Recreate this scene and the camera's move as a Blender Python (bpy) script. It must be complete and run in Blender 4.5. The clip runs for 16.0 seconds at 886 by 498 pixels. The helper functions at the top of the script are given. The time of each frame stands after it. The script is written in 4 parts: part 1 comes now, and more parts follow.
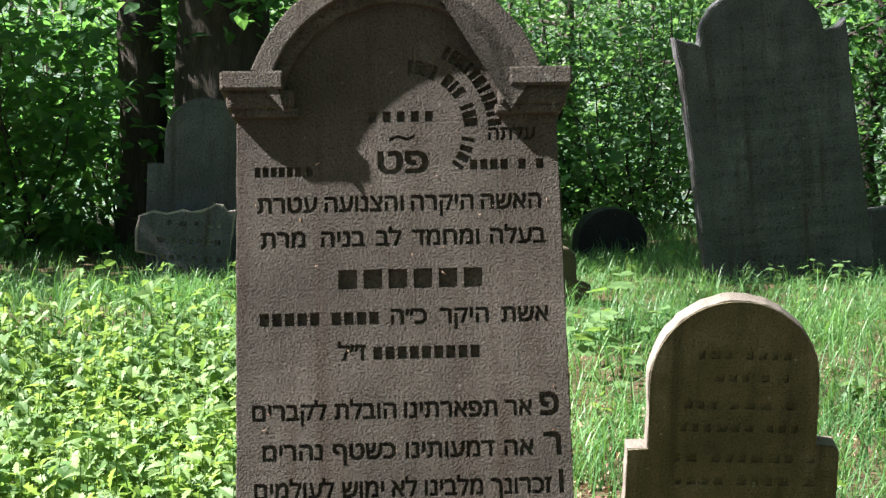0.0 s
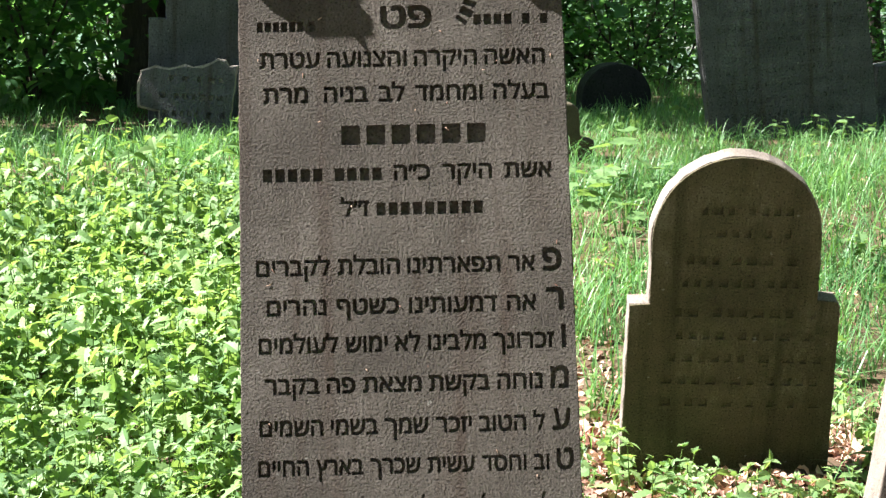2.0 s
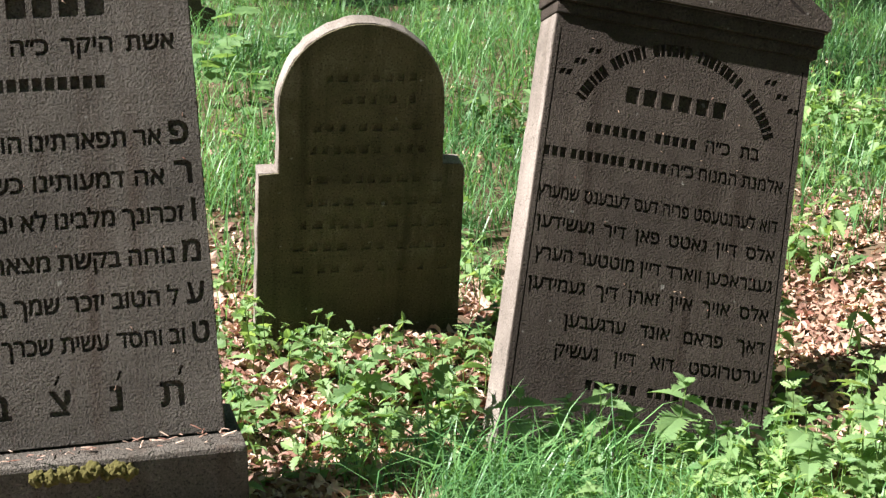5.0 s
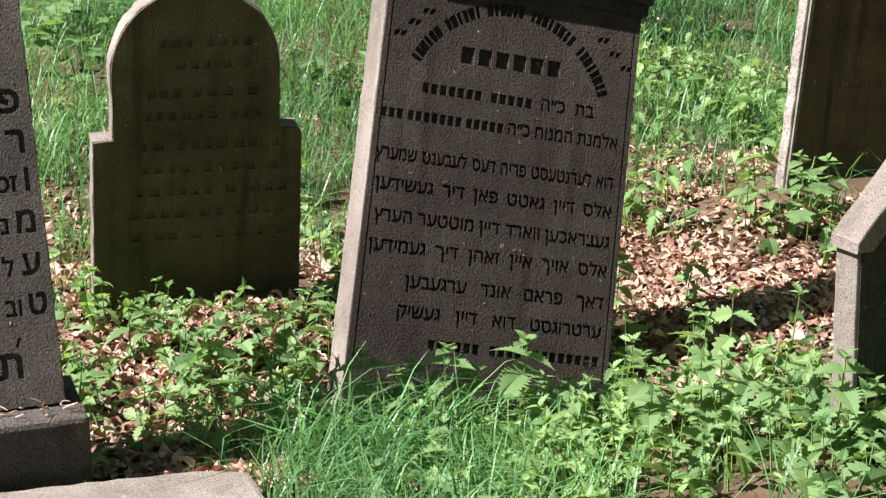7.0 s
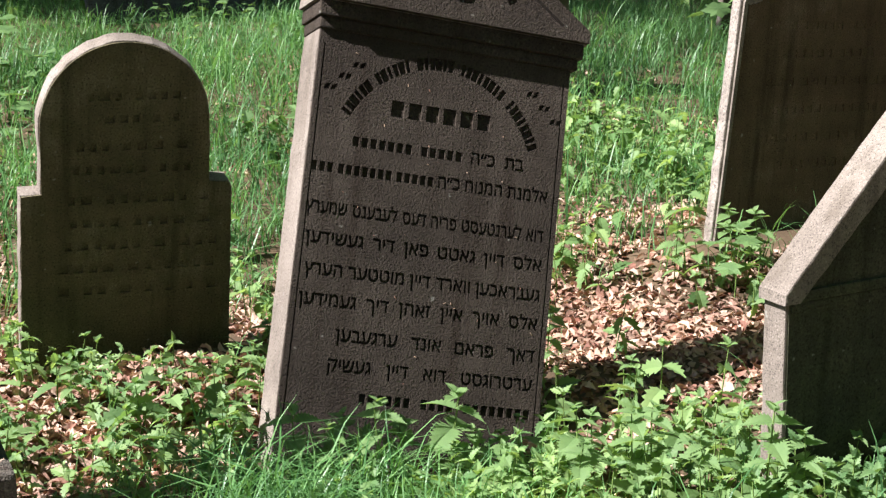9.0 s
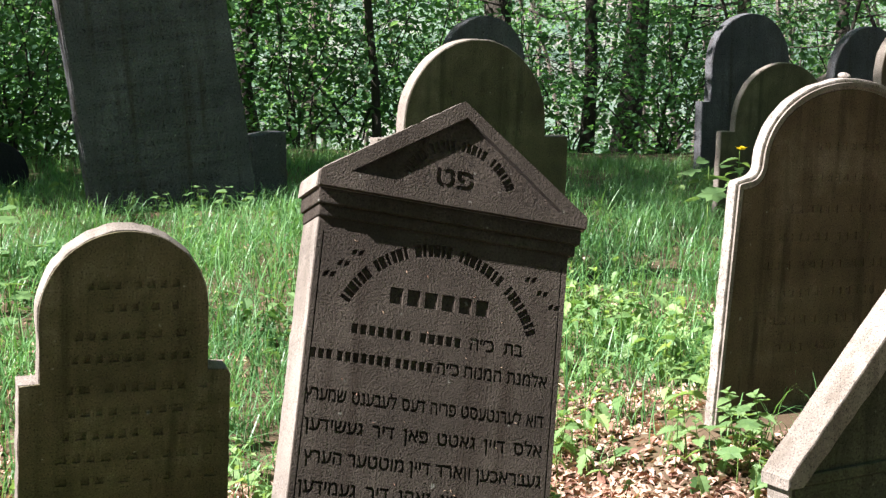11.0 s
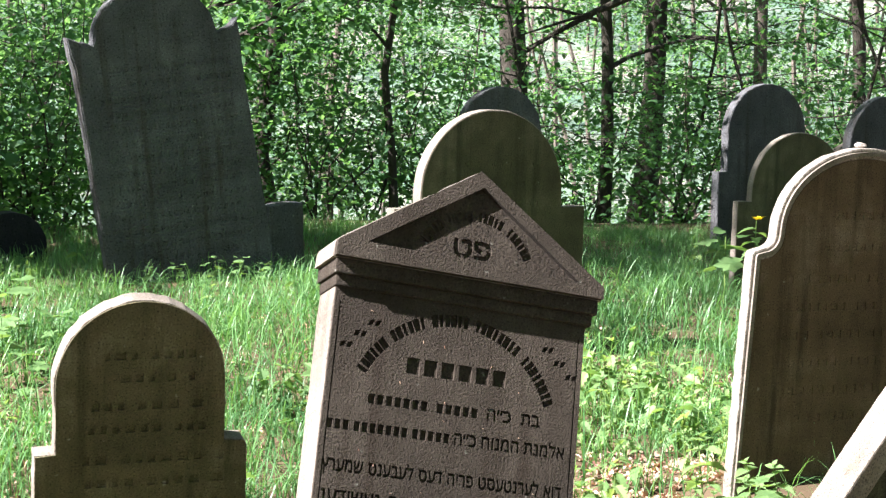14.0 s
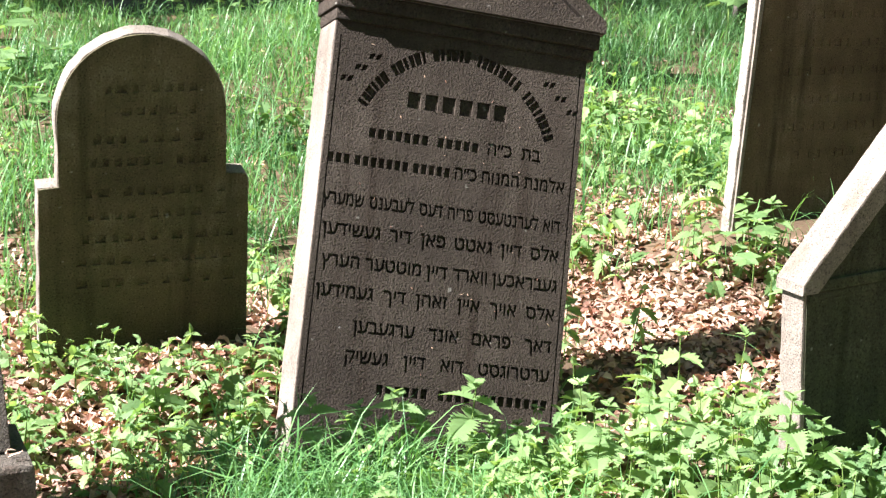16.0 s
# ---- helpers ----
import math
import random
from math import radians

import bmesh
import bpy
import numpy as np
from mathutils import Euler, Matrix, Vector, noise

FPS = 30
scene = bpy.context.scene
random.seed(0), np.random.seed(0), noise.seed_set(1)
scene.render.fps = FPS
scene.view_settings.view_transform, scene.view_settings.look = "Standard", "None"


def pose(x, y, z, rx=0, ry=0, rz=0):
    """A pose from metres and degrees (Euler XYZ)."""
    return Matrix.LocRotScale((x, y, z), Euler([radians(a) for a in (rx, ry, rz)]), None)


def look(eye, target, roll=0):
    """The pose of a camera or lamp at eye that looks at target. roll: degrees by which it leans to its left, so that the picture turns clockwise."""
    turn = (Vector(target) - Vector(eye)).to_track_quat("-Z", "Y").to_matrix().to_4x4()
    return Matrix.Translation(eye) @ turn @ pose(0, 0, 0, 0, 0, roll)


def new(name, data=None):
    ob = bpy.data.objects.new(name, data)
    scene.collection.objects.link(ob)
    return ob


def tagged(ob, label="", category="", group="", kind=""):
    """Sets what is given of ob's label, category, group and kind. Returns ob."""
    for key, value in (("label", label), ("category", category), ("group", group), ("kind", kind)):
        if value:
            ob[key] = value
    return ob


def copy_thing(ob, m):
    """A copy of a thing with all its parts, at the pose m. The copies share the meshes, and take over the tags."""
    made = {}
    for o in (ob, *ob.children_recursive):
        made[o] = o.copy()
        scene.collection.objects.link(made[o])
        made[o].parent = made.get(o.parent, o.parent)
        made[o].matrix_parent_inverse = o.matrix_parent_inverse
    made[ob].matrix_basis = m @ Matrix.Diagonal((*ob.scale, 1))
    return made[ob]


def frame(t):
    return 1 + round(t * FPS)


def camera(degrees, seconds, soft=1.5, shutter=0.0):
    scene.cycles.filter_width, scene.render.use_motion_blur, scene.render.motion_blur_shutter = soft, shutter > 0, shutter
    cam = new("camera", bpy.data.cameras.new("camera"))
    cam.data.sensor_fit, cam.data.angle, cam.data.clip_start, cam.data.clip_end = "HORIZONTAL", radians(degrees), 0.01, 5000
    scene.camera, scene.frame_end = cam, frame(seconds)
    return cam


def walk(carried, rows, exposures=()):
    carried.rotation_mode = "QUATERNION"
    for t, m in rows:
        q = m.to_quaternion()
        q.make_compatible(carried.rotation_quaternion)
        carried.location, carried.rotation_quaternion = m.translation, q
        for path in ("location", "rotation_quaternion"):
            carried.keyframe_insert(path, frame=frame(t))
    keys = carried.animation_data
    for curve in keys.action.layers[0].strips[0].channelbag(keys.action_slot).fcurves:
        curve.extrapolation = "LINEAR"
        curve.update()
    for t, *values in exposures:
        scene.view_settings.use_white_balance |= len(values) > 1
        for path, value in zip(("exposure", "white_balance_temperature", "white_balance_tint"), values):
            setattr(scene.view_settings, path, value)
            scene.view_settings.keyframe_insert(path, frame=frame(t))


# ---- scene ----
from mathutils import geometry

cam = camera(27.03, 16.0, soft=1.35)
EYE = (0.0, 0.0, 1.5)
# the camera turns on a stand: seconds, yaw, pitch, roll in degrees
ROWS = [
    (0.0, 0.00, -6.50, -0.00),
    (0.5, 0.02, -7.31, -0.00),
    (1.0, 0.10, -8.07, 0.03),
    (1.5, 0.11, -9.86, 0.03),
    (2.0, 0.10, -10.98, -0.01),
    (2.5, -0.31, -11.89, -0.01),
    (3.0, -3.14, -13.88, -0.08),
    (3.5, -5.62, -14.45, -0.12),
    (4.0, -8.70, -14.39, -0.25),
    (6.5, -14.53, -16.20, 0.03),
    (7.0, -16.82, -16.15, -0.08),
    (7.5, -17.29, -16.12, -0.12),
    (8.0, -18.44, -16.14, -0.12),
    (10.5, -19.09, -10.01, -0.01),
    (11.0, -19.08, -8.70, -0.02),
    (11.5, -19.08, -7.45, -0.03),
    (12.0, -19.13, -5.83, -0.03),
    (12.5, -19.14, -4.63, 0.07),
    (13.0, -19.11, -4.82, 0.06),
    (13.5, -19.10, -4.90, 0.06),
    (14.0, -18.57, -6.52, 0.09),
    (14.5, -18.46, -9.12, -0.04),
    (15.0, -18.47, -11.00, -0.03),
    (15.5, -18.49, -12.84, -0.08),
    (16.0, -18.49, -14.76, -0.16),
]
walk(cam, [(t, pose(*EYE, 90 + pitch, roll, yaw)) for t, yaw, pitch, roll in ROWS],
     exposures=[(0, 2.28, 6350, 12), (1.5, 2.46, 6350, 12), (2.5, 2.6, 6350, 12), (3, 2.6, 6350, 12), (3.5, 2.5, 6350, 12), (4, 2.28, 6350, 12), (6.5, 1.72, 6250, 14.5), (8, 1.68, 6250, 14.5), (10.5, 2, 6250, 14.5), (11, 2.15, 6250, 14.5), (12.5, 2.48, 6250, 14.5), (13.5, 2.5, 6250, 14.5), (14.5, 2.66, 6250, 14.5), (15.5, 2.55, 6250, 14.5), (16, 2.5, 6250, 14.5)])

# ---------------------------------------------------------------- light
SUN_EL, SUN_FROM = 47.0, (-1.0, 0.01)      # height in degrees, the side the sun stands on
SUN = Vector((SUN_FROM[0] * math.cos(radians(SUN_EL)), SUN_FROM[1] * math.cos(radians(SUN_EL)), math.sin(radians(SUN_EL))))
world = bpy.data.worlds.new("sky")
scene.world = world
world.use_nodes = True
wn = world.node_tree.nodes
sky = wn.new("ShaderNodeTexSky")
sky.sky_type, sky.sun_disc = "NISHITA", False
sky.sun_elevation = radians(SUN_EL)
sky.sun_rotation = math.atan2(SUN.x, SUN.y)
world.node_tree.links.new(sky.outputs[0], wn["Background"].inputs[0])
wn["Background"].inputs[1].default_value = 0.029
sun = new("sun", bpy.data.lights.new("sun", "SUN"))
sun.data.energy, sun.data.angle, sun.data.color = 5.0, radians(0.53), (1.0, 0.965, 0.93)
sun.matrix_world = look((0, 0, 20), Vector((0, 0, 20)) - SUN)


# ---------------------------------------------------------------- materials
def nodes_of(name, rough=0.8, spec=0.3):
    m = bpy.data.materials.new(name)
    m.use_nodes = True
    b = m.node_tree.nodes["Principled BSDF"]
    b.inputs["Roughness"].default_value = rough
    b.inputs["Specular IOR Level"].default_value = spec
    return m, m.node_tree.nodes, m.node_tree.links, b


def noise_node(n, l, scale, detail=4, rough=0.6, vec=None):
    t = n.new("ShaderNodeTexNoise")
    t.inputs["Scale"].default_value, t.inputs["Detail"].default_value, t.inputs["Roughness"].default_value = scale, detail, rough
    if vec is not None:
        l.new(vec, t.inputs["Vector"])
    return t


def ramp(n, l, fac, stops):
    r = n.new("ShaderNodeValToRGB")
    r.color_ramp.elements[0].position, r.color_ramp.elements[1].position = stops[0][0], stops[-1][0]
    r.color_ramp.elements[0].color, r.color_ramp.elements[1].color = (*stops[0][1], 1), (*stops[-1][1], 1)
    for p, c in stops[1:-1]:
        r.color_ramp.elements.new(p).color = (*c, 1)
    l.new(fac, r.inputs[0])
    return r.outputs[0]


def mix(n, l, fac, a, b, mode="MIX"):
    x = n.new("ShaderNodeMix")
    x.data_type, x.blend_type = "RGBA", mode
    for k, v in ((0, fac), (6, a), (7, b)):
        if hasattr(v, "is_linked"):
            l.new(v, x.inputs[k])
        else:
            x.inputs[k].default_value = v if k == 0 else (*v, 1)
    return x.outputs[2]


def stone_material(name, base, light, dark, streak, moss=0.0, grain=220.0, pit=0.5):
    """Weathered sandstone: sandy grain, blotches, vertical run-off streaks, pitted skin."""
    m, n, l, b = nodes_of(name, 0.88, 0.25)
    co = n.new("ShaderNodeTexCoord").outputs["Object"]
    big = noise_node(n, l, 3.2, 6, 0.65, co)
    col = ramp(n, l, big.outputs[0], ((0.3, dark), (0.52, base), (0.74, light)))
    mp = n.new("ShaderNodeMapping")
    mp.inputs["Scale"].default_value = (16, 16, 1.1)
    l.new(co, mp.inputs[0])
    run = noise_node(n, l, 1.0, 5, 0.65, mp.outputs[0])
    sf = ramp(n, l, run.outputs[0], ((0.50, (0, 0, 0)), (0.70, (0.85, 0.85, 0.85))))
    col = mix(n, l, sf, col, streak)
    if moss:
        mo = noise_node(n, l, 7.0, 7, 0.7, co)
        mf = ramp(n, l, mo.outputs[0], ((0.55 - 0.15 * moss, (0, 0, 0)), (0.75, (moss, moss, moss))))
        col = mix(n, l, mf, col, (0.062, 0.068, 0.026))
    fine = noise_node(n, l, grain * 0.95, 3, 0.6, co)
    gf = ramp(n, l, fine.outputs[0], ((0.34, (0.22, 0.22, 0.22)), (0.43, (0.92, 0.92, 0.92)), (0.60, (1.1, 1.1, 1.1)), (0.72, (1.9, 1.9, 1.9))))
    col = mix(n, l, 0.85, col, gf, "MULTIPLY")
    lich = noise_node(n, l, 38, 4, 0.5, co)
    lf = ramp(n, l, lich.outputs[0], ((0.70, (0, 0, 0)), (0.76, (0.5, 0.5, 0.5))))
    col = mix(n, l, lf, col, (0.36, 0.35, 0.31))
    l.new(col, b.inputs["Base Color"])
    pits = ramp(n, l, noise_node(n, l, grain * 0.7, 4, 0.7, co).outputs[0], ((0.28, (0, 0, 0)), (0.46, (0.7, 0.7, 0.7))))
    mid = noise_node(n, l, 14, 4, 0.5, co)
    add = n.new("ShaderNodeMath")
    add.operation = "MULTIPLY_ADD"
    l.new(mid.outputs[0], add.inputs[0])
    add.inputs[1].default_value = 1.2
    l.new(pits, add.inputs[2])
    add2 = n.new("ShaderNodeMath")
    add2.operation = "MULTIPLY_ADD"
    l.new(fine.outputs[0], add2.inputs[0])
    add2.inputs[1].default_value = 1.5
    l.new(add.outputs[0], add2.inputs[2])
    bump = n.new("ShaderNodeBump")
    bump.inputs["Strength"].default_value, bump.inputs["Distance"].default_value = pit, 0.0055
    l.new(add2.outputs[0], bump.inputs["Height"])
    l.new(bump.outputs[0], b.inputs["Normal"])
    return m


def leaf_material(name, c1, c2, trans=0.35, rough=0.45, patch=1.2, glow=None, spec=0.4):
    """Leaf skin with light passing through it; each leaf has its own tone."""
    m, n, l, b = nodes_of(name, rough, spec)
    rnd = n.new("ShaderNodeNewGeometry").outputs["Random Per Island"]
    col = ramp(n, l, rnd, ((0.0, c1), (1.0, c2)))
    co = n.new("ShaderNodeTexCoord").outputs["Object"]
    nz = noise_node(n, l, patch, 3, 0.5, co)
    vf = ramp(n, l, nz.outputs[0], ((0.3, (0.65, 0.72, 0.7)), (0.7, (1.25, 1.2, 1.0))))
    col = mix(n, l, 0.8, col, vf, "MULTIPLY")
    l.new(col, b.inputs["Base Color"])
    fine = noise_node(n, l, 160, 3, 0.5, co)
    bump = n.new("ShaderNodeBump")
    bump.inputs["Strength"].default_value, bump.inputs["Distance"].default_value = 0.35, 0.004
    l.new(fine.outputs[0], bump.inputs["Height"])
    l.new(bump.outputs[0], b.inputs["Normal"])
    tr = n.new("ShaderNodeBsdfTranslucent")
    tc = mix(n, l, 1.0, col, glow or (1.25, 1.25, 0.6), "MULTIPLY")
    l.new(tc, tr.inputs[0])
    ms = n.new("ShaderNodeMixShader")
    ms.inputs[0].default_value = trans
    l.new(b.outputs[0], ms.inputs[1])
    l.new(tr.outputs[0], ms.inputs[2])
    l.new(ms.outputs[0], n["Material Output"].inputs[0])
    return m


def plain_material(name, c1, c2, scale=8, rough=0.85, bump_d=0.01, stretch=(1, 1, 1)):
    m, n, l, b = nodes_of(name, rough, 0.2)
    co = n.new("ShaderNodeTexCoord").outputs["Object"]
    mp = n.new("ShaderNodeMapping")
    mp.inputs["Scale"].default_value = stretch
    l.new(co, mp.inputs[0])
    a = noise_node(n, l, scale, 7, 0.65, mp.outputs[0])
    c = noise_node(n, l, scale * 7, 4, 0.6, mp.outputs[0])
    col = ramp(n, l, a.outputs[0], ((0.3, c1), (0.7, c2)))
    cf = ramp(n, l, c.outputs[0], ((0.3, (0.6, 0.6, 0.6)), (0.7, (1.3, 1.3, 1.3))))
    col = mix(n, l, 0.8, col, cf, "MULTIPLY")
    l.new(col, b.inputs["Base Color"])
    ad = n.new("ShaderNodeMath")
    l.new(a.outputs[0], ad.inputs[0])
    l.new(c.outputs[0], ad.inputs[1])
    bump = n.new("ShaderNodeBump")
    bump.inputs["Strength"].default_value, bump.inputs["Distance"].default_value = 0.8, bump_d
    l.new(ad.outputs[0], bump.inputs["Height"])
    l.new(bump.outputs[0], b.inputs["Normal"])
    return m


BROWN = stone_material("brown_sandstone", (0.092, 0.079, 0.064), (0.150, 0.131, 0.110), (0.048, 0.040, 0.031), (0.060, 0.042, 0.030), 0.0, 215, 1.0)
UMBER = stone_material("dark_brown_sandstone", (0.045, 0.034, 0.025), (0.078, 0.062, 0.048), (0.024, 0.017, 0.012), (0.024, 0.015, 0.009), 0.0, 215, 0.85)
OCHRE = stone_material("ochre_sandstone", (0.108, 0.092, 0.050), (0.23, 0.20, 0.14), (0.050, 0.044, 0.023), (0.046, 0.040, 0.018), 0.45, 215, 0.6)
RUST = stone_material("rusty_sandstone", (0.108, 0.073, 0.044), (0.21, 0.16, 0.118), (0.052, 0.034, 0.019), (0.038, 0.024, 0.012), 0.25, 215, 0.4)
GREY = stone_material("grey_sandstone", (0.092, 0.092, 0.096), (0.155, 0.155, 0.16), (0.052, 0.052, 0.055), (0.052, 0.042, 0.036), 0.0, 110, 0.9)
MOSSY = stone_material("mossy_sandstone", (0.082, 0.069, 0.042), (0.17, 0.147, 0.10), (0.038, 0.033, 0.019), (0.036, 0.034, 0.018), 0.2, 215, 0.45)
# Mossy stone, its colour made darker to stand for a face in shade.
SHADED_MOSSY = stone_material("shaded_mossy_stone", (0.050, 0.050, 0.030), (0.10, 0.095, 0.065), (0.022, 0.024, 0.014), (0.020, 0.022, 0.012), 0.5, 215, 0.4)
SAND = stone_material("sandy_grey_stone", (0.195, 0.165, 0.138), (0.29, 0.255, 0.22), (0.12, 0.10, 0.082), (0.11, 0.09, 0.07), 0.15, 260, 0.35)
BLACK = stone_material("blackened_stone", (0.022, 0.022, 0.022), (0.04, 0.038, 0.036), (0.014, 0.014, 0.014), (0.015, 0.015, 0.015), 0.0, 90, 0.5)
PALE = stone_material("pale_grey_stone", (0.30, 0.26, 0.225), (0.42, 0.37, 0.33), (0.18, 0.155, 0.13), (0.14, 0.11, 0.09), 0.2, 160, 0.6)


def ground_material():
    """Dark leaf mould here; beyond the bank pale dry leaves and young growth on the far slope."""
    m, n, l, b = nodes_of("forest_floor", 0.95, 0.15)
    co = n.new("ShaderNodeTexCoord").outputs["Object"]
    near = noise_node(n, l, 5, 7, 0.65, co)
    soil = ramp(n, l, near.outputs[0], ((0.3, (0.05, 0.034, 0.02)), (0.7, (0.13, 0.09, 0.055))))
    wide = noise_node(n, l, 0.35, 6, 0.65, co)
    slope = ramp(n, l, wide.outputs[0], ((0.38, (0.080, 0.135, 0.095)), (0.5, (0.12, 0.16, 0.12)), (0.66, (0.24, 0.205, 0.18))))
    xyz = n.new("ShaderNodeSeparateXYZ")
    l.new(co, xyz.inputs[0])
    far = n.new("ShaderNodeMapRange")
    far.inputs["From Min"].default_value, far.inputs["From Max"].default_value = 15.0, 24.0
    l.new(xyz.outputs[1], far.inputs["Value"])
    l.new(mix(n, l, far.outputs[0], soil, slope), b.inputs["Base Color"])
    bump = n.new("ShaderNodeBump")
    bump.inputs["Strength"].default_value, bump.inputs["Distance"].default_value = 0.8, 0.03
    l.new(near.outputs[0], bump.inputs["Height"])
    l.new(bump.outputs[0], b.inputs["Normal"])
    return m


SOIL = ground_material()
BARK = plain_material("dark_bark", (0.036, 0.031, 0.025), (0.090, 0.076, 0.061), 6, 0.95, 0.03, (3, 3, 0.6))
LIGHT_BARK = plain_material("pale_bark", (0.08, 0.066, 0.054), (0.20, 0.165, 0.135), 5, 0.95, 0.02, (3, 3, 0.6))
MOSS = leaf_material("moss", (0.045, 0.042, 0.010), (0.11, 0.092, 0.02), 0.2, 0.9)
NETTLE = leaf_material("nettle_leaf", (0.098, 0.192, 0.074), (0.265, 0.385, 0.165), 0.45, 0.48, 1.2, (1.35, 1.3, 0.65), 0.25)
STEM = plain_material("nettle_stem", (0.10, 0.16, 0.04), (0.15, 0.22, 0.06), 20, 0.6, 0.002)
GRASS = leaf_material("grass_blade", (0.060, 0.165, 0.058), (0.175, 0.33, 0.13), 0.40, 0.38, 1.2, None, 0.45)
LITTER = leaf_material("dry_leaf", (0.19, 0.078, 0.055), (0.60, 0.43, 0.35), 0.15, 0.7, 4.0, (1.1, 0.8, 0.5))
TREE_LEAF = leaf_material("tree_leaf", (0.070, 0.175, 0.080), (0.13, 0.265, 0.12), 0.70, 0.55, 0.35, None, 0.25)
SPRING_LEAF = leaf_material("young_leaf", (0.090, 0.200, 0.112), (0.145, 0.26, 0.150), 0.70, 0.6, 0.2, None, 0.25)
YELLOW = leaf_material("yellow_petal", (0.75, 0.50, 0.01), (0.85, 0.62, 0.02), 0.3, 0.5)


# ---------------------------------------------------------------- building helpers
def part(name, bm, material, parent, label="", m=None, smooth=False):
    """Links a bmesh as one mesh object under a thing or a part."""
    me = bpy.data.meshes.new(name)
    bm.to_mesh(me)
    bm.free()
    return mesh_part(name, me, material, parent, label, m, smooth)


def mesh_part(name, me, material, parent, label="", m=None, smooth=False):
    me.materials.clear()
    me.materials.append(material)
    if smooth:
        for p in me.polygons:
            p.use_smooth = True
    ob = new(name, me)
    ob.parent = parent
    if m is not None:
        ob.matrix_basis = m
    return tagged(ob, label)


def thing(name, m, label, category, group="", kind=""):
    e = new(name)
    e.empty_display_size = 0.1
    e.matrix_basis = m
    return tagged(e, label, category, group, kind)


def leaned(x, y, z, yaw=0.0, roll=0.0, back=0.0, size=1.0):
    """A stone's base: it is turned by yaw, leans back, and leans to its left by roll."""
    return Matrix.Translation((x, y, z)) @ Matrix.Rotation(radians(yaw), 4, "Z") @ Matrix.Rotation(radians(-back), 4, "X") @ Matrix.Rotation(radians(-roll), 4, "Y") @ Matrix.Diagonal((size, size, size, 1.0))


def ring(cx, cz, rx, rz, a0, a1, steps):
    """Points of an arc in the stone's face, in degrees from its right side upwards."""
    return [(cx + rx * math.cos(radians(a0 + (a1 - a0) * i / steps)), cz + rz * math.sin(radians(a0 + (a1 - a0) * i / steps))) for i in range(steps + 1)]


def fine_outline(pts, step=0.03, rough=0.0015, seed=0.0):
    """The same outline in short steps, a little worn."""
    out = []
    for (ax, az), (bx, bz) in zip(pts, pts[1:] + pts[:1]):
        k = max(1, int(math.hypot(bx - ax, bz - az) / step))
        for i in range(k):
            x, z = ax + (bx - ax) * i / k, az + (bz - az) * i / k
            d = noise.noise_vector(Vector((x * 30, z * 30, seed))) * rough * 2
            out.append((x + d.x, z + d.y))
    return out


def slab(outline, front, back, bevel=0.004, rough=0.0015, seed=0.0, step=0.03):
    """A slab of the outline (right, up) between two depths, with softened edges."""
    bm = bmesh.new()
    o = fine_outline(outline, step, rough, seed)
    fr = [bm.verts.new((x, front, z)) for x, z in o]
    f = bm.faces.new(fr)
    r = bmesh.ops.extrude_face_region(bm, geom=[f])
    for v in r["geom"]:
        if isinstance(v, bmesh.types.BMVert):
            v.co.y = back
    bmesh.ops.recalc_face_normals(bm, faces=bm.faces)
    if bevel:
        rim = [e for e in bm.edges if len(e.link_faces) == 2 and max(len(g.verts) for g in e.link_faces) > 4]
        bmesh.ops.bevel(bm, geom=rim, offset=bevel, segments=2, affect="EDGES", profile=0.6)
    big = [g for g in bm.faces if len(g.verts) > 4]
    bmesh.ops.triangulate(bm, faces=big)
    return bm


# ---- lettering cut into a face
def glyph_loops(text, size, bold):
    """The outlines of a line of letters, right end at 0, base line at 0, made bolder."""
    cu = bpy.data.curves.new("letters", "FONT")
    cu.body, cu.size = text[::-1], size
    ob = new("letters", cu)
    dg = bpy.context.evaluated_depsgraph_get()
    cc = ob.evaluated_get(dg).to_curve(dg)
    loops = []
    for s in cc.splines:
        b = s.bezier_points
        pts = []
        for p, q in zip(b, list(b[1:]) + [b[0]]):
            flat = (p.handle_right - p.co).cross(q.co - p.co).length < 1e-6 and (q.handle_left - q.co).cross(q.co - p.co).length < 1e-6
            for i in range(1 if flat else 3):
                t = i / 3
                u = 1 - t
                c = p.co * u ** 3 + p.handle_right * 3 * u * u * t + q.handle_left * 3 * u * t * t + q.co * t ** 3
                if not pts or (pts[-1] - c.xy).length > size * 0.012:
                    pts.append(c.xy.copy())
        if len(pts) > 2 and (pts[0] - pts[-1]).length < size * 0.012:
            pts.pop()
        if len(pts) > 2:
            loops.append(pts)
    ob.to_curve_clear()
    bpy.data.objects.remove(ob)
    bpy.data.curves.remove(cu)
    out = []
    for pts in loops:
        k = len(pts)
        new_pts = []
        for i in range(k):
            a, c = pts[i] - pts[i - 1], pts[(i + 1) % k] - pts[i]
            d = a.normalized() + c.normalized()
            if d.length < 0.3:
                d = c.normalized()
            d.normalize()
            new_pts.append(pts[i] + Vector((-d.y, d.x)) * bold * size)
        out.append(new_pts)
    out = [lp[::-1] for lp in out]
    xs = [p.x for lp in out for p in lp]
    return [[Vector((p.x - max(xs), p.y)) for p in lp] for lp in out], max(xs) - min(xs)


def bar_loops(n, size, wide=0.38, gap=0.13, tall=0.52):
    """Plain bars in place of n letters that are not to be read."""
    out = []
    for i in range(n):
        x = -i * size * (wide + gap)
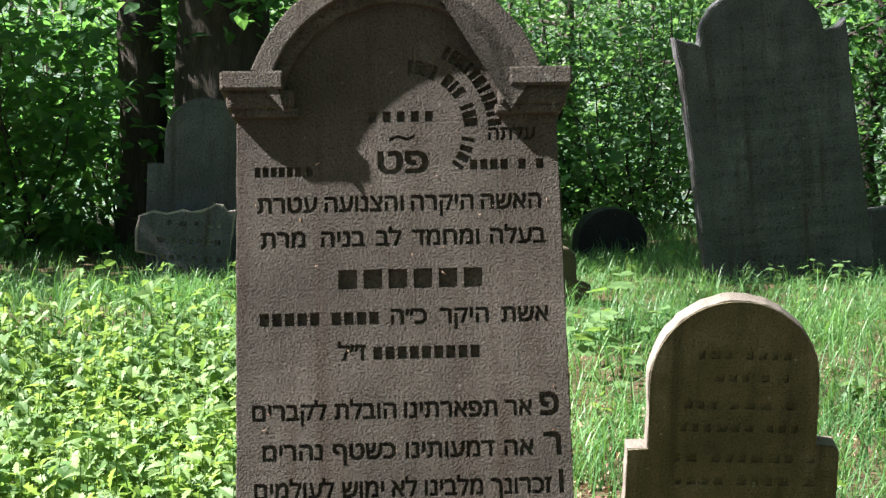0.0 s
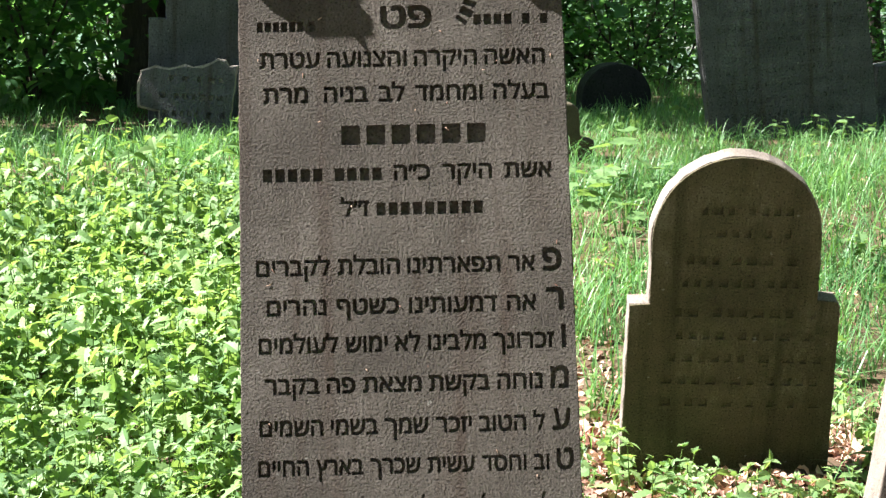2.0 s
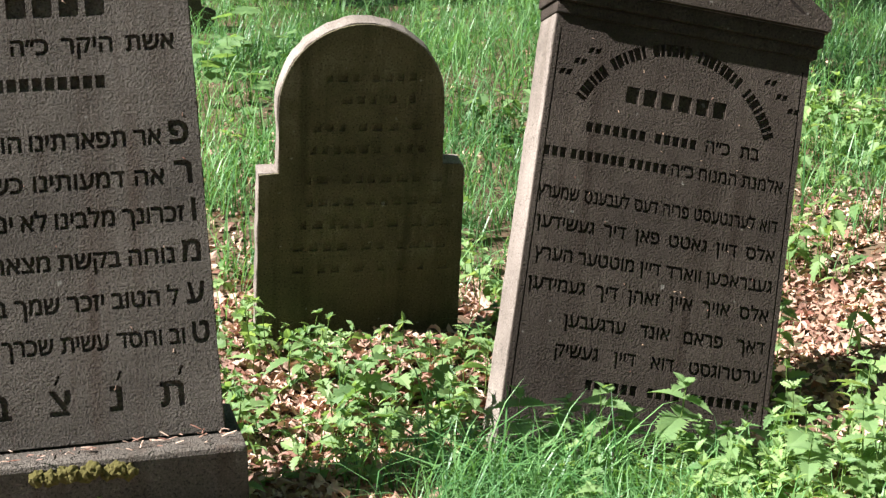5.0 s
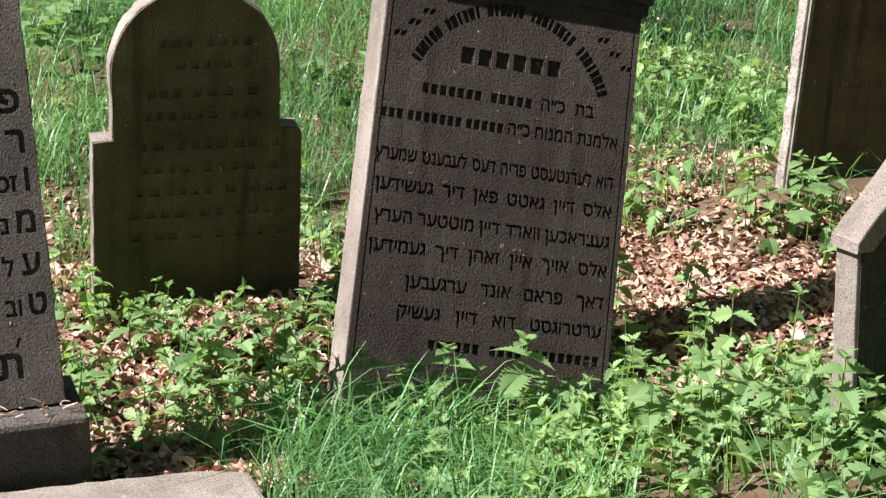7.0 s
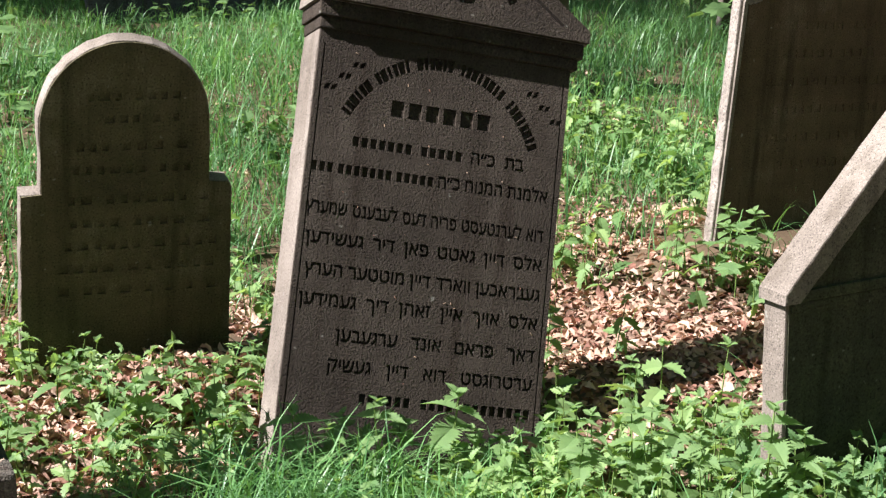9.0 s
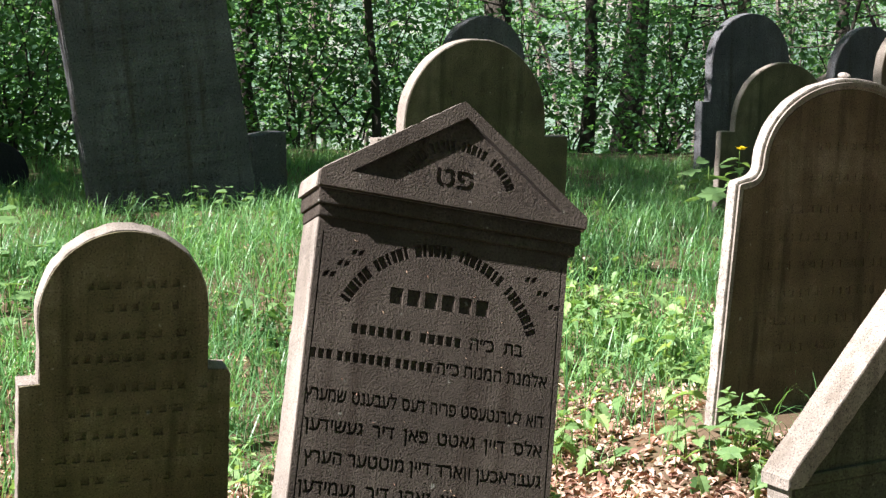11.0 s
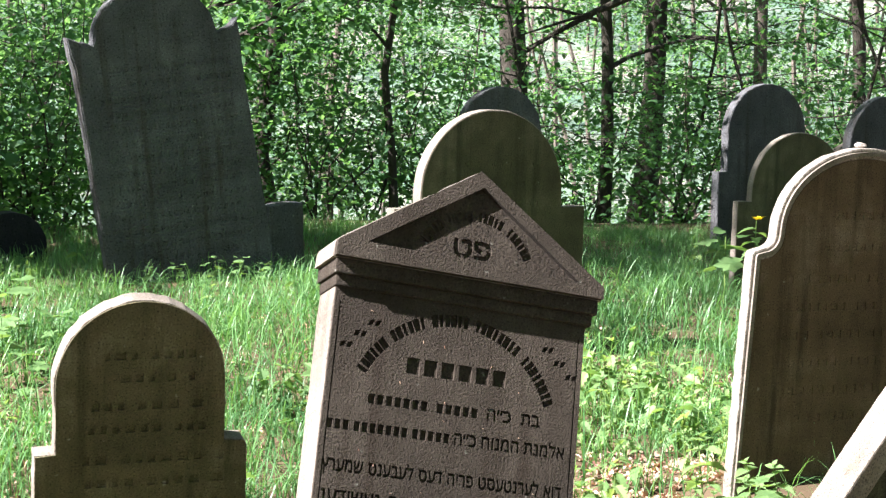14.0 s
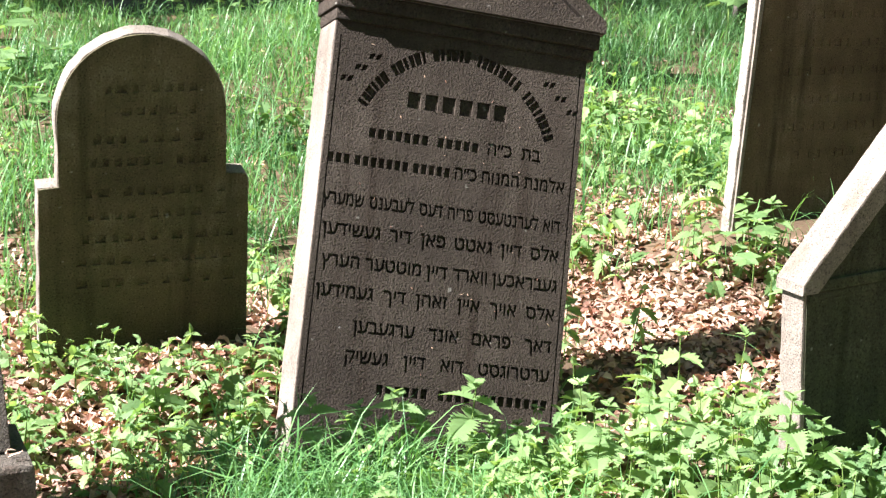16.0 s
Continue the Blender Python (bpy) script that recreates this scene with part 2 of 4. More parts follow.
        out.append([Vector((x - size * wide, 0)), Vector((x, 0)), Vector((x, size * tall)), Vector((x - size * wide, size * tall))])
    return out, n * size * (wide + gap) - gap * size


def line_loops(items, right, left, z, size, bold=0.036, slope=0.0):
    """A line of words from the right to the left edge. An item is a word, or the number of letters shown as bars. A pair gives its own size."""
    made = []
    for it in items:
        s = size
        if isinstance(it, tuple):
            it, s = it
        lp, w = glyph_loops(it, s, bold) if isinstance(it, str) else bar_loops(it, s)
        made.append((lp, w))
    total = sum(w for _, w in made)
    gap = (right - left - total) / max(1, len(made) - 1)
    fit = 1.0
    if gap < size * 0.25 and len(made) > 1:
        fit = (right - left - size * 0.28 * (len(made) - 1)) / total
        gap = size * 0.28
    if len(made) == 1:
        fit = (right - left) / total
    out, x = [], right
    for lp, w in made:
        out += [[(x + p.x * fit, z + p.y + slope * (x - right)) for p in q] for q in lp]
        x -= w * fit + gap
    return out


def arc_bars(cx, cz, r, a0, a1, n, size, turn=1, skip=()):
    """Small bars along an arc."""
    out = []
    for i in range(n):
        if i in skip:
            continue
        a = radians(a0 + (a1 - a0) * i / max(1, n - 1))
        c, t = Vector((cx + r * math.cos(a), cz + r * math.sin(a))), Vector((-math.sin(a), math.cos(a)))
        u = Vector((math.cos(a), math.sin(a)))
        w, h = size * (0.10 + 0.04 * ((i * 7) % 3)), size * 0.30
        out.append([tuple(c + t * w * sx + u * h * sy) for sx, sy in ((1, -1), (-1, -1), (-1, 1), (1, 1))])
    return out


def word_bars(rows, right, left, top, pitch, size, seed, tall=0.5):
    """Worn lines of writing as plain bars, word by word."""
    rg = random.Random(seed)
    out = []
    for r in range(rows):
        x, z = right - rg.random() * 0.04, top - r * pitch
        end = left + rg.random() * 0.05
        while x > end + size:
            w = size * rg.choice((0.4, 0.5, 0.65))
            out.append([(x - w, z), (x, z), (x, z + size * tall), (x - w, z + size * tall)])
            x -= w + size * (0.38 if rg.random() < 0.75 else 0.9)
    return out


def cut_face(name, outline, loops, front, deep, material, parent, label=""):
    """The skin of a stone with writing sunk into it: the face, the floors of the cuts and the walls between."""
    co, faces = [], []
    for k, lp in enumerate([outline] + loops):
        area = sum(a[0] * b[1] - b[0] * a[1] for a, b in zip(lp, lp[1:] + lp[:1]))
        lp = list(lp)
        if k == 0 and area < 0:
            lp = lp[::-1]
        faces.append(list(range(len(co), len(co) + len(lp))))
        co += [Vector((p[0], p[1])) for p in lp]
    v2, _, tris, _, _, _ = geometry.delaunay_2d_cdt(co, [], faces, 0, 1e-5, False)
    P = np.array([(p.x, p.y) for p in v2])
    mid = P[np.array([t[:3] for t in tris])].mean(1)
    wind = np.zeros((2, len(tris)), int)
    for k, ids in enumerate(faces):
        q = np.array([(co[i].x, co[i].y) for i in ids])
        near = np.where((mid[:, 0] > q[:, 0].min()) & (mid[:, 0] < q[:, 0].max()) & (mid[:, 1] > q[:, 1].min()) & (mid[:, 1] < q[:, 1].max()))[0]
        if not len(near):
            continue
        m, r = mid[near][:, None], np.roll(q, -1, 0)
        side = (r[:, 0] - q[:, 0]) * (m[:, :, 1] - q[:, 1]) - (m[:, :, 0] - q[:, 0]) * (r[:, 1] - q[:, 1])
        up = (q[:, 1] <= m[:, :, 1]) & (r[:, 1] > m[:, :, 1]) & (side > 0)
        down = (q[:, 1] > m[:, :, 1]) & (r[:, 1] <= m[:, :, 1]) & (side < 0)
        wind[0 if k == 0 else 1, near] += up.sum(1) - down.sum(1)
    level = [-1 if w0 == 0 else (1 if w1 > 0 else 0) for w0, w1 in wind.T]
    bm = bmesh.new()
    made = ({}, {})

    def vert(i, lev):
        if i not in made[lev]:
            made[lev][i] = bm.verts.new((v2[i].x, front + (deep if lev else 0.0), v2[i].y))
        return made[lev][i]

    edge_of = {}
    for t, lev in zip(tris, level):
        if lev < 0:
            continue
        bm.faces.new([vert(i, lev) for i in t])
        for a, b in zip(t, t[1:] + t[:1]):
            edge_of[(a, b)] = lev
    for (a, b), lev in edge_of.items():
        other = edge_of.get((b, a))
        if lev == 0 and (other == 1 or other is None):
            bm.faces.new([vert(b, 0), vert(a, 0), vert(a, 1), vert(b, 1)])
    return part(name, bm, material, parent, label)


def inset(outline, d):
    """The outline drawn in by about d."""
    k, out = len(outline), []
    for i in range(k):
        p, a, c = Vector(outline[i]), Vector(outline[i - 1]), Vector(outline[(i + 1) % k])
        e, g = (p - a), (c - p)
        q = (e.normalized() if e.length else e) + (g.normalized() if g.length else g)
        if q.length < 1e-4:
            q = g
        q.normalize()
        out.append((p.x - q.y * d, p.y + q.x * d))
    return out


def box_bm(x0, x1, y0, y1, z0, z1, bevel=0.004):
    bm = bmesh.new()
    r = bmesh.ops.create_cube(bm, size=1)
    for v in r["verts"]:
        v.co = Vector((x0 + (v.co.x + 0.5) * (x1 - x0), y0 + (v.co.y + 0.5) * (y1 - y0), z0 + (v.co.z + 0.5) * (z1 - z0)))
    if bevel:
        bmesh.ops.bevel(bm, geom=list(bm.edges), offset=bevel, segments=2, affect="EDGES", profile=0.6)
    return bm


# ---------------------------------------------------------------- ground
def smooth(a, b, x):
    t = min(1.0, max(0.0, (x - a) / (b - a)))
    return t * t * (3 - 2 * t)


def height(x, y):
    """The burial ground rises gently, ends at a bank, falls to a valley and climbs the wooded slope beyond."""
    z = 0.30 * smooth(4.6, 8.6, y) * (1 - 0.45 * smooth(2.5, 6.0, x))
    z -= 2.6 * smooth(11.5, 24.0, y)
    z += 13.0 * smooth(26.0, 95.0, y) + 10 * smooth(90, 400, y)
    z += 0.05 * noise.noise(Vector((x * 0.8, y * 0.8, 0))) * smooth(1.5, 4.0, y)
    z += 0.10 * math.exp(-((x - 2.9) / 0.6) ** 2 - ((y - 5.05) / 0.42) ** 2) + 0.05 * math.exp(-((x - 0.72) / 0.45) ** 2 - ((y - 4.5) / 0.35) ** 2)
    z -= 0.09 * math.exp(-((x - 1.25) / 0.6) ** 2 - ((y - 3.76) / 0.4) ** 2)
    if y > 12:
        z += 0.5 * smooth(12, 20, y) * noise.noise(Vector((x * 0.15, y * 0.15, 5)))
    return z


def ground_sheet():
    xs = [-900, -300, -120, -60, -30] + [-18 + 0.6 * i for i in range(20)] + [-6 + 0.2 * i for i in range(75)] + [9 + 0.6 * i for i in range(40)] + [36, 50, 80, 140, 300, 900]
    ys = [-600, -200, -60, -20, -8, -3] + [0.2 * i for i in range(70)] + [14 + 0.7 * i for i in range(40)] + [44, 50, 58, 66, 75, 85, 95, 120, 180, 300, 600, 1500]
    vs = [(x, y, height(x, y)) for y in ys for x in xs]
    w = len(xs)
    fs = [(j * w + i, j * w + i + 1, (j + 1) * w + i + 1, (j + 1) * w + i) for j in range(len(ys) - 1) for i in range(w - 1)]
    me = bpy.data.meshes.new("ground")
    me.from_pydata(vs, [], fs)
    me.materials.append(SOIL)
    for p in me.polygons:
        p.use_smooth = True
    return tagged(new("ground", me), "brown forest soil under grass and dead leaves", "ground", "", "structure")


ground_sheet()


# ---------------------------------------------------------------- gravestones
def arch_outline(half, sill, top, sh_half=None, sh=None, foot=-0.3, steps=28, foot_half=None):
    """Upright slab with a rounded head, with or without shoulders."""
    fh = foot_half or sh_half or half
    pts = [(-fh, foot), (fh, foot)]
    if sh is not None:
        pts += [(sh_half, sh), (half, sh)]
    pts += ring(0, sill, half, top - sill, 0, 180, steps)
    if sh is not None:
        pts += [(-half, sh), (-sh_half, sh)]
    return pts


def plinth_bm():
    """The plinth stands level while the stone on it leans back."""
    bm = box_bm(-0.388, 0.388, -0.080, 0.190, -0.25, -0.004, 0.012)
    bm.transform(Matrix.Rotation(radians(13.0), 4, "X"))
    return bm


def tall_arched_stone():
    """The tall brown stone: stepped hood over a sunk round field, cornice ends, plinth."""
    g = thing("gravestone", leaned(-0.0624, 3.456, 0.1925, 2.0, 1.0, 13.0, 0.96), "tall brown sandstone gravestone with an arched hood and Hebrew writing", "gravestone")
    cz, skin = 1.230, 0.007
    body = [(-0.354, 0.0), (0.354, 0.0), (0.336, 1.28)] + ring(0, cz, 0.307, 0.307, 9.4, 170.6, 30) + [(-0.336, 1.28)]
    part("body", slab(body, skin + 0.0005, 0.11), BROWN, g)
    loops = []
    loops += line_loops(["האשה", "היקרה", "והצנועה", "עטרת"], 0.298, -0.296, 1.033, 0.052)
    loops += line_loops(["בעלה", "ומחמד", "לב", "בניה,", "מרת"], 0.305, -0.290, 0.960, 0.052)
    loops += line_loops([6], 0.170, -0.130, 0.870, 0.078)
    loops += line_loops(["אשת", "היקר", "כ״ה", 4, 5], 0.306, -0.294, 0.796, 0.051)
    loops += line_loops([9, "ז״ל"], 0.160, -0.134, 0.723, 0.051)
    loops += line_loops([("פ", 0.075), "אר", "תפארתינו", "הובלת", "לקברים"], 0.322, -0.312, 0.602, 0.052)
    loops += line_loops([("ר", 0.075), "אה", "דמעותינו", "כשטף", "נהרים"], 0.324, -0.292, 0.520, 0.052)
    loops += line_loops([("ו", 0.075), "זכרונך", "מלבינו", "לא", "ימוש", "לעולמים"], 0.326, -0.310, 0.442, 0.052)
    loops += line_loops([("מ", 0.072), "נוחה", "בקשת", "מצאת", "פה", "בקבר"], 0.330, -0.300, 0.358, 0.052)
    loops += line_loops([("ע", 0.070), "ל", "הטוב", "יזכר", "שמך", "בשמי", "השמים"], 0.331, -0.312, 0.272, 0.052)
    loops += line_loops([("ט", 0.070), "וב", "וחסד", "עשית", "שכרך", "בארץ", "החיים"], 0.336, -0.316, 0.190, 0.052)
    loops += line_loops(["ת", "נ", "צ", "ב", "ה"], 0.275, -0.240, 0.064, 0.082)
    for i in range(5):
        x = 0.262 - 0.1255 * i
        loops.append([(x, 0.124), (x + 0.007, 0.126), (x + 0.015, 0.145), (x + 0.009, 0.145)])
    loops += line_loops(["פט"], 0.064, -0.044, 1.113, 0.074)
    loops.append([(-0.018, 1.179), (0.0, 1.186), (0.02, 1.180), (0.036, 1.187), (0.036, 1.194), (0.02, 1.187), (0.0, 1.193), (-0.018, 1.186)])
    loops += line_loops(["עלתה"], 0.290, 0.190, 1.179, 0.042)
    loops += line_loops([1, 1, 4], 0.305, 0.150, 1.116, 0.042)
    loops += line_loops([1, 6], -0.180, -0.300, 1.108, 0.040)
    loops += line_loops([1, 1, 1, 1, 1], 0.075, -0.060, 1.220, 0.044)
    loops += arc_bars(0.020, 1.203, 0.135, 86, 6, 12, 0.050, 1, (4, 8))
    loops += arc_bars(0.020, 1.203, 0.185, 62, 4, 11, 0.050)
    loops += arc_bars(0.020, 1.203, 0.130, -10, -36, 4, 0.045)
    cut_face("inscribed_face", inset(body, 0.004), loops, 0.0, skin, BROWN, g, "face with deeply cut Hebrew writing")
    hood = ring(0, cz, 0.319, 0.319, 18.3, 161.7, 36) + [(-0.256, 1.307), (-0.244, 1.257)] + ring(0, cz, 0.273, 0.273, 168, 12, 36) + [(0.244, 1.257), (0.256, 1.307)]
    top = part("hood", slab(hood, -0.034, 0.11, 0.004), BROWN, g, "arched hood moulding")
    inner = ring(0, cz, 0.281, 0.281, 2, 178, 36) + ring(0, cz, 0.244, 0.244, 178, 2, 36)
    part("hood_moulding", slab(inner, -0.017, 0.10, 0.006), BROWN, top)
    for s in (-1, 1):
        a, b = sorted((s * 0.236, s * 0.368))
        end = part("cornice_end", box_bm(a, b, -0.037, 0.118, 1.288, 1.328, 0.005), BROWN, g)
        a, b = sorted((s * 0.212, s * 0.356))
        part("moulding", box_bm(a, b, -0.025, 0.115, 1.250, 1.290, 0.010), BROWN, end)
        a, b = sorted((s * 0.205, s * 0.344))
        part("moulding", box_bm(a, b, -0.018, 0.113, 1.232, 1.253, 0.006), BROWN, end)
    part("plinth", plinth_bm(), BROWN, g)
    return g


def rounded_small_stone():
    g = thing("gravestone", leaned(0.718, 4.5, 0.086, 0.0, -1.0, -12.0), "small ochre gravestone with a round head, shoulders and worn writing", "gravestone")
    o = [(-0.276, -0.3), (0.264, -0.3), (0.243, 0.425), (0.234, 0.442), (0.186, 0.444)] + ring(-0.026, 0.60, 0.207, 0.214, 0, 180, 30) + [(-0.228, 0.428), (-0.277, 0.424)]
    # Body in paler stone than the ochre face, painting its sunlit rim.
    part("body", slab(o, 0.0052, 0.062, 0.004, 0.002), SAND, g, "edge coloured pale as if sunlit")
    loops = word_bars(2, 0.115, -0.155, 0.665, 0.058, 0.036, 4, 0.55) + word_bars(2, 0.15, -0.20, 0.535, 0.060, 0.038, 5, 0.55) + word_bars(5, 0.215, -0.24, 0.395, 0.062, 0.040, 6, 0.55)
    cut_face("worn_face", inset(o, 0.003), loops, 0.0, 0.0048, OCHRE, g, "face with worn shallow writing")
    return g


def gabled_outline(half, foot_half, eave, apex, foot=-0.35):
    return [(-foot_half, foot), (foot_half, foot), (half, eave), (0, apex), (-half, eave)]


LEANING = leaned(1.2452, 3.870, -0.0367, 4.0, -12.2, 18.5, 1.0836) @ Matrix.Diagonal((0.958, 1.0, 1.0, 1.0))


def gabled_stone():
    """The dark stone that leans: gable with a sunk field, stepped cornice, long inscription."""
    g = thing("gravestone", LEANING, "leaning dark brown gabled gravestone with Hebrew writing among nettles", "gravestone")
    skin = 0.006
    body = [(-0.319, -0.40), (0.322, -0.40), (0.346, 0.955), (-0.285, 0.955)]
    # Body and gable use paler stone than the face: sunlight on them, painted in.
    part("body", slab(body, skin + 0.0005, 0.118), SAND, g, "sides coloured paler as if sunlit")
    loops = []
    loops += line_loops([6], 0.147, -0.100, 0.722, 0.070)
    loops += line_loops(["בת", "כ״ה", 5, 7], 0.242, -0.186, 0.644, 0.042)
    loops += line_loops(["אלמנת", "המנוח", "כ״ה", 5, 7, 3], 0.309, -0.279, 0.580, 0.042)
    loops += line_loops(["דוא", "לערנטעסט", "פריה", "דעס", "לעבענס", "שמערץ"], 0.306, -0.282, 0.490, 0.042)
    loops += line_loops(["אלס", "דיין", "גאטט", "פאן", "דיר", "געשידען"], 0.307, -0.277, 0.424, 0.042)
    loops += line_loops(["געבראכען", "ווארד", "דיין", "מוטטער", "הערץ"], 0.308, -0.273, 0.356, 0.042)
    loops += line_loops(["אלס", "אויך", "איין", "זאהן", "דיך", "געמידען"], 0.307, -0.280, 0.291, 0.042)
    loops += line_loops(["דאך", "פראם", "אונד", "ערגעבען"], 0.306, -0.186, 0.219, 0.042)
    loops += line_loops(["ערטרוגסט", "דוא", "דיין", "געשיק"], 0.305, -0.198, 0.154, 0.042)
    loops += line_loops([8, 4, 6], 0.303, -0.118, 0.090, 0.042)
    loops += arc_bars(0.022, 0.597, 0.258, 152, 24, 38, 0.046, 1, (6, 13, 20, 29))
    for s in (-1, 1):      # leafy sprays in the upper corners and a thin border line
        for k in range(6):
            x, z = s * 0.21 + 0.024 + s * 0.016 * k, 0.815 + 0.014 * (k % 2) - 0.014 * k
            loops.append([(x, z), (x + 0.013, z + 0.004), (x + 0.017, z + 0.016), (x + 0.004, z + 0.013)])
        e, f = (0.328, 0.312) if s > 0 else (-0.272, -0.296)
        loops.append([(f - 0.002, -0.2), (f + 0.002, -0.2), (e + 0.002, 0.86), (e - 0.002, 0.86)])
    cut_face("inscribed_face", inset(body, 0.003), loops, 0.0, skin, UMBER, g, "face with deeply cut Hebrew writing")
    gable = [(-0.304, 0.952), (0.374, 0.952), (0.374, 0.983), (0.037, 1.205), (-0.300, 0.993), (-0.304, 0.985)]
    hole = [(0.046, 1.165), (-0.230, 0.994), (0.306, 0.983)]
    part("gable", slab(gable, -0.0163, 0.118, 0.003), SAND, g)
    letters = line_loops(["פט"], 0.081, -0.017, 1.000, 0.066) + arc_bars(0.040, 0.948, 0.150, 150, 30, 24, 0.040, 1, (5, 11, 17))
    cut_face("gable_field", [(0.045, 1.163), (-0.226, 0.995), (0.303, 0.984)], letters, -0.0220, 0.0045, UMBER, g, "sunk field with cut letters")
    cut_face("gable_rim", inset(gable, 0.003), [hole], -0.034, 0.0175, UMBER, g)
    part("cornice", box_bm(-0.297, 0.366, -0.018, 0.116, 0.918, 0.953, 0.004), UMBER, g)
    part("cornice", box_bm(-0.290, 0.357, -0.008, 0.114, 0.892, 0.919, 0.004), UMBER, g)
    return g


def rust_arched_stone():
    g = thing("gravestone", leaned(2.654, 5.0, 0.090, 11.0, -3.0), "rusty brown gravestone with an arched head and raised border", "gravestone")
    c = 0.433
    o = [(c - 0.492, -0.3), (c + 0.492, -0.3), (c + 0.445, 0.748), (c + 0.437, 0.762), (c + 0.40, 0.772)]
    o += ring(c + 0.40, 0.815, 0.043, 0.043, -90, -175, 6)[::1] + ring(c, 0.82, 0.356, 0.266, 2, 178, 34) + ring(c - 0.40, 0.815, 0.043, 0.043, -5, -90, 6) + [(c - 0.437, 0.762), (c - 0.445, 0.748)]
    # The edge is paler than the face to paint the sun on it.
    part("body", slab(o, 0.0024, 0.042, 0.006, 0.002), PALE, g, "edge coloured pale as if sunlit")
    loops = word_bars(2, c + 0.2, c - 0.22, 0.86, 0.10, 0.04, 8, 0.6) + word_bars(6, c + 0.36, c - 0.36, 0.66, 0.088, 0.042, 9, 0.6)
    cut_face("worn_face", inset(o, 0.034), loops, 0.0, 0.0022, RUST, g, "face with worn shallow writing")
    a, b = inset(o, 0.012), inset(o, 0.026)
    # Sunlight on the raised border is put into its pale colour.
    cut_face("border", a, [b], -0.006, 0.010, SAND, g, "border moulding coloured pale as if sunlit")
    part("pebble", pebble_bm(0.021), PALE, g, "", Matrix.Translation((0.43, 0.04, 1.092)))
    return g


def pebble_bm(r):
    bm = bmesh.new()
    bmesh.ops.create_icosphere(bm, subdivisions=2, radius=r)
    for v in bm.verts:
        v.co *= 1 + 0.25 * noise.noise(v.co * 40)
        v.co.z *= 0.6
    return bm


def near_gabled_stone():
    g = thing("gravestone", leaned(1.894, 3.25, 0.085, 12.0, 0.0), "mossy gabled gravestone in nettles, its side coloured as sunlit", "gravestone")
    W = 0.64
    o = [(0.006, -0.35), (W - 0.006, -0.35), (W + 0.02, 0.36), (W / 2, 0.70), (-0.018, 0.36)]
    # Shade is put into the face and cornice colour, sunlight into body and rim.
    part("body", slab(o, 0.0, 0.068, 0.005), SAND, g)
    cut_face("mossy_face", inset(o, 0.010), word_bars(3, 0.54, 0.10, 0.24, 0.07, 0.036, 52, 0.6), -0.002, 0.0015, SHADED_MOSSY, g, "mossy face darkened in colour for shade")
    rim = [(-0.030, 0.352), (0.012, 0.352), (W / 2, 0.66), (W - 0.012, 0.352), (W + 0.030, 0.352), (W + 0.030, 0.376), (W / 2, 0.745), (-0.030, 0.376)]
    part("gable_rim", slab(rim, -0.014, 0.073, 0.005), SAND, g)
    part("cornice", box_bm(-0.004, W + 0.004, -0.008, 0.070, 0.330, 0.353, 0.005), SHADED_MOSSY, g)
    part("gable_ledge", box_bm(0.02, W - 0.02, -0.012, 0.004, 0.353, 0.378, 0.005), SHADED_MOSSY, g)
    return g


def tall_grey_stone():
    g = thing("gravestone", leaned(1.707, 9.0, 0.343, 10.0, 5.0), "tall grey gravestone with an arched head and pointed ears, leaning", "gravestone")
    o = [(-0.40, -0.4), (0.475, -0.4), (0.376, 1.05), (0.379, 1.12), (0.370, 1.235), (0.332, 1.20), (0.30, 1.19), (0.262, 1.172)] + ring(-0.062, 1.17, 0.316, 0.266, 3, 177, 30)
    o += [(-0.384, 1.165), (-0.415, 1.18), (-0.45, 1.188), (-0.505, 1.212), (-0.498, 1.12), (-0.482, 1.055)]
    part("body", slab(o, 0.0042, 0.07, 0.008, 0.0015), GREY, g)
    loops = word_bars(14, 0.33, -0.40, 1.02, 0.072, 0.040, 11, 0.6) + word_bars(2, 0.11, -0.24, 1.22, 0.08, 0.036, 12, 0.62)
    cut_face("worn_face", inset(o, 0.010), loops, 0.0, 0.0040, GREY, g, "face with worn shallow writing")
    return g


def plain_arched(label, m, half, sill, top, mat, depth=0.11, sh_half=None, sh=None, bars=None, rough=0.0015):
    g = thing("gravestone", m, label, "gravestone")
    o = arch_outline(half, sill, top, sh_half, sh)
    # Stones faced in MOSSY or RUST get a pale body that paints lit rims.
    part("body", slab(o, 0.0026, depth, 0.005, rough), SAND if mat in (MOSSY, RUST) else mat, g)
    cut_face("worn_face", inset(o, 0.005), word_bars(*bars) if bars else [], 0.0, 0.0024, mat, g, "face with worn shallow writing")
    return g


tall_arched_stone()
rounded_small_stone()
gabled_stone()
rust_arched_stone()
near_gabled_stone()
tall_grey_stone()
plain_arched("ochre gravestone with a round head and shoulders", leaned(2.548, 6.99, 0.434, 12, -2), 0.338, 0.44, 0.780, MOSSY, 0.065, 0.455, 0.385, (4, 0.24, -0.24, 0.55, 0.08, 0.04, 21))
plain_arched("dark grey gravestone with a rounded head", leaned(3.532, 9.5, 0.179, 12, 0), 0.262, 0.80, 1.057, GREY, 0.065)
plain_arched("grey gravestone with a round head and stepped shoulders", leaned(5.70, 10.5, 0.163, 14, -1), 0.33, 0.74, 1.046, GREY, 0.065, 0.40, 0.495, (8, 0.28, -0.28, 0.72, 0.085, 0.045, 22))
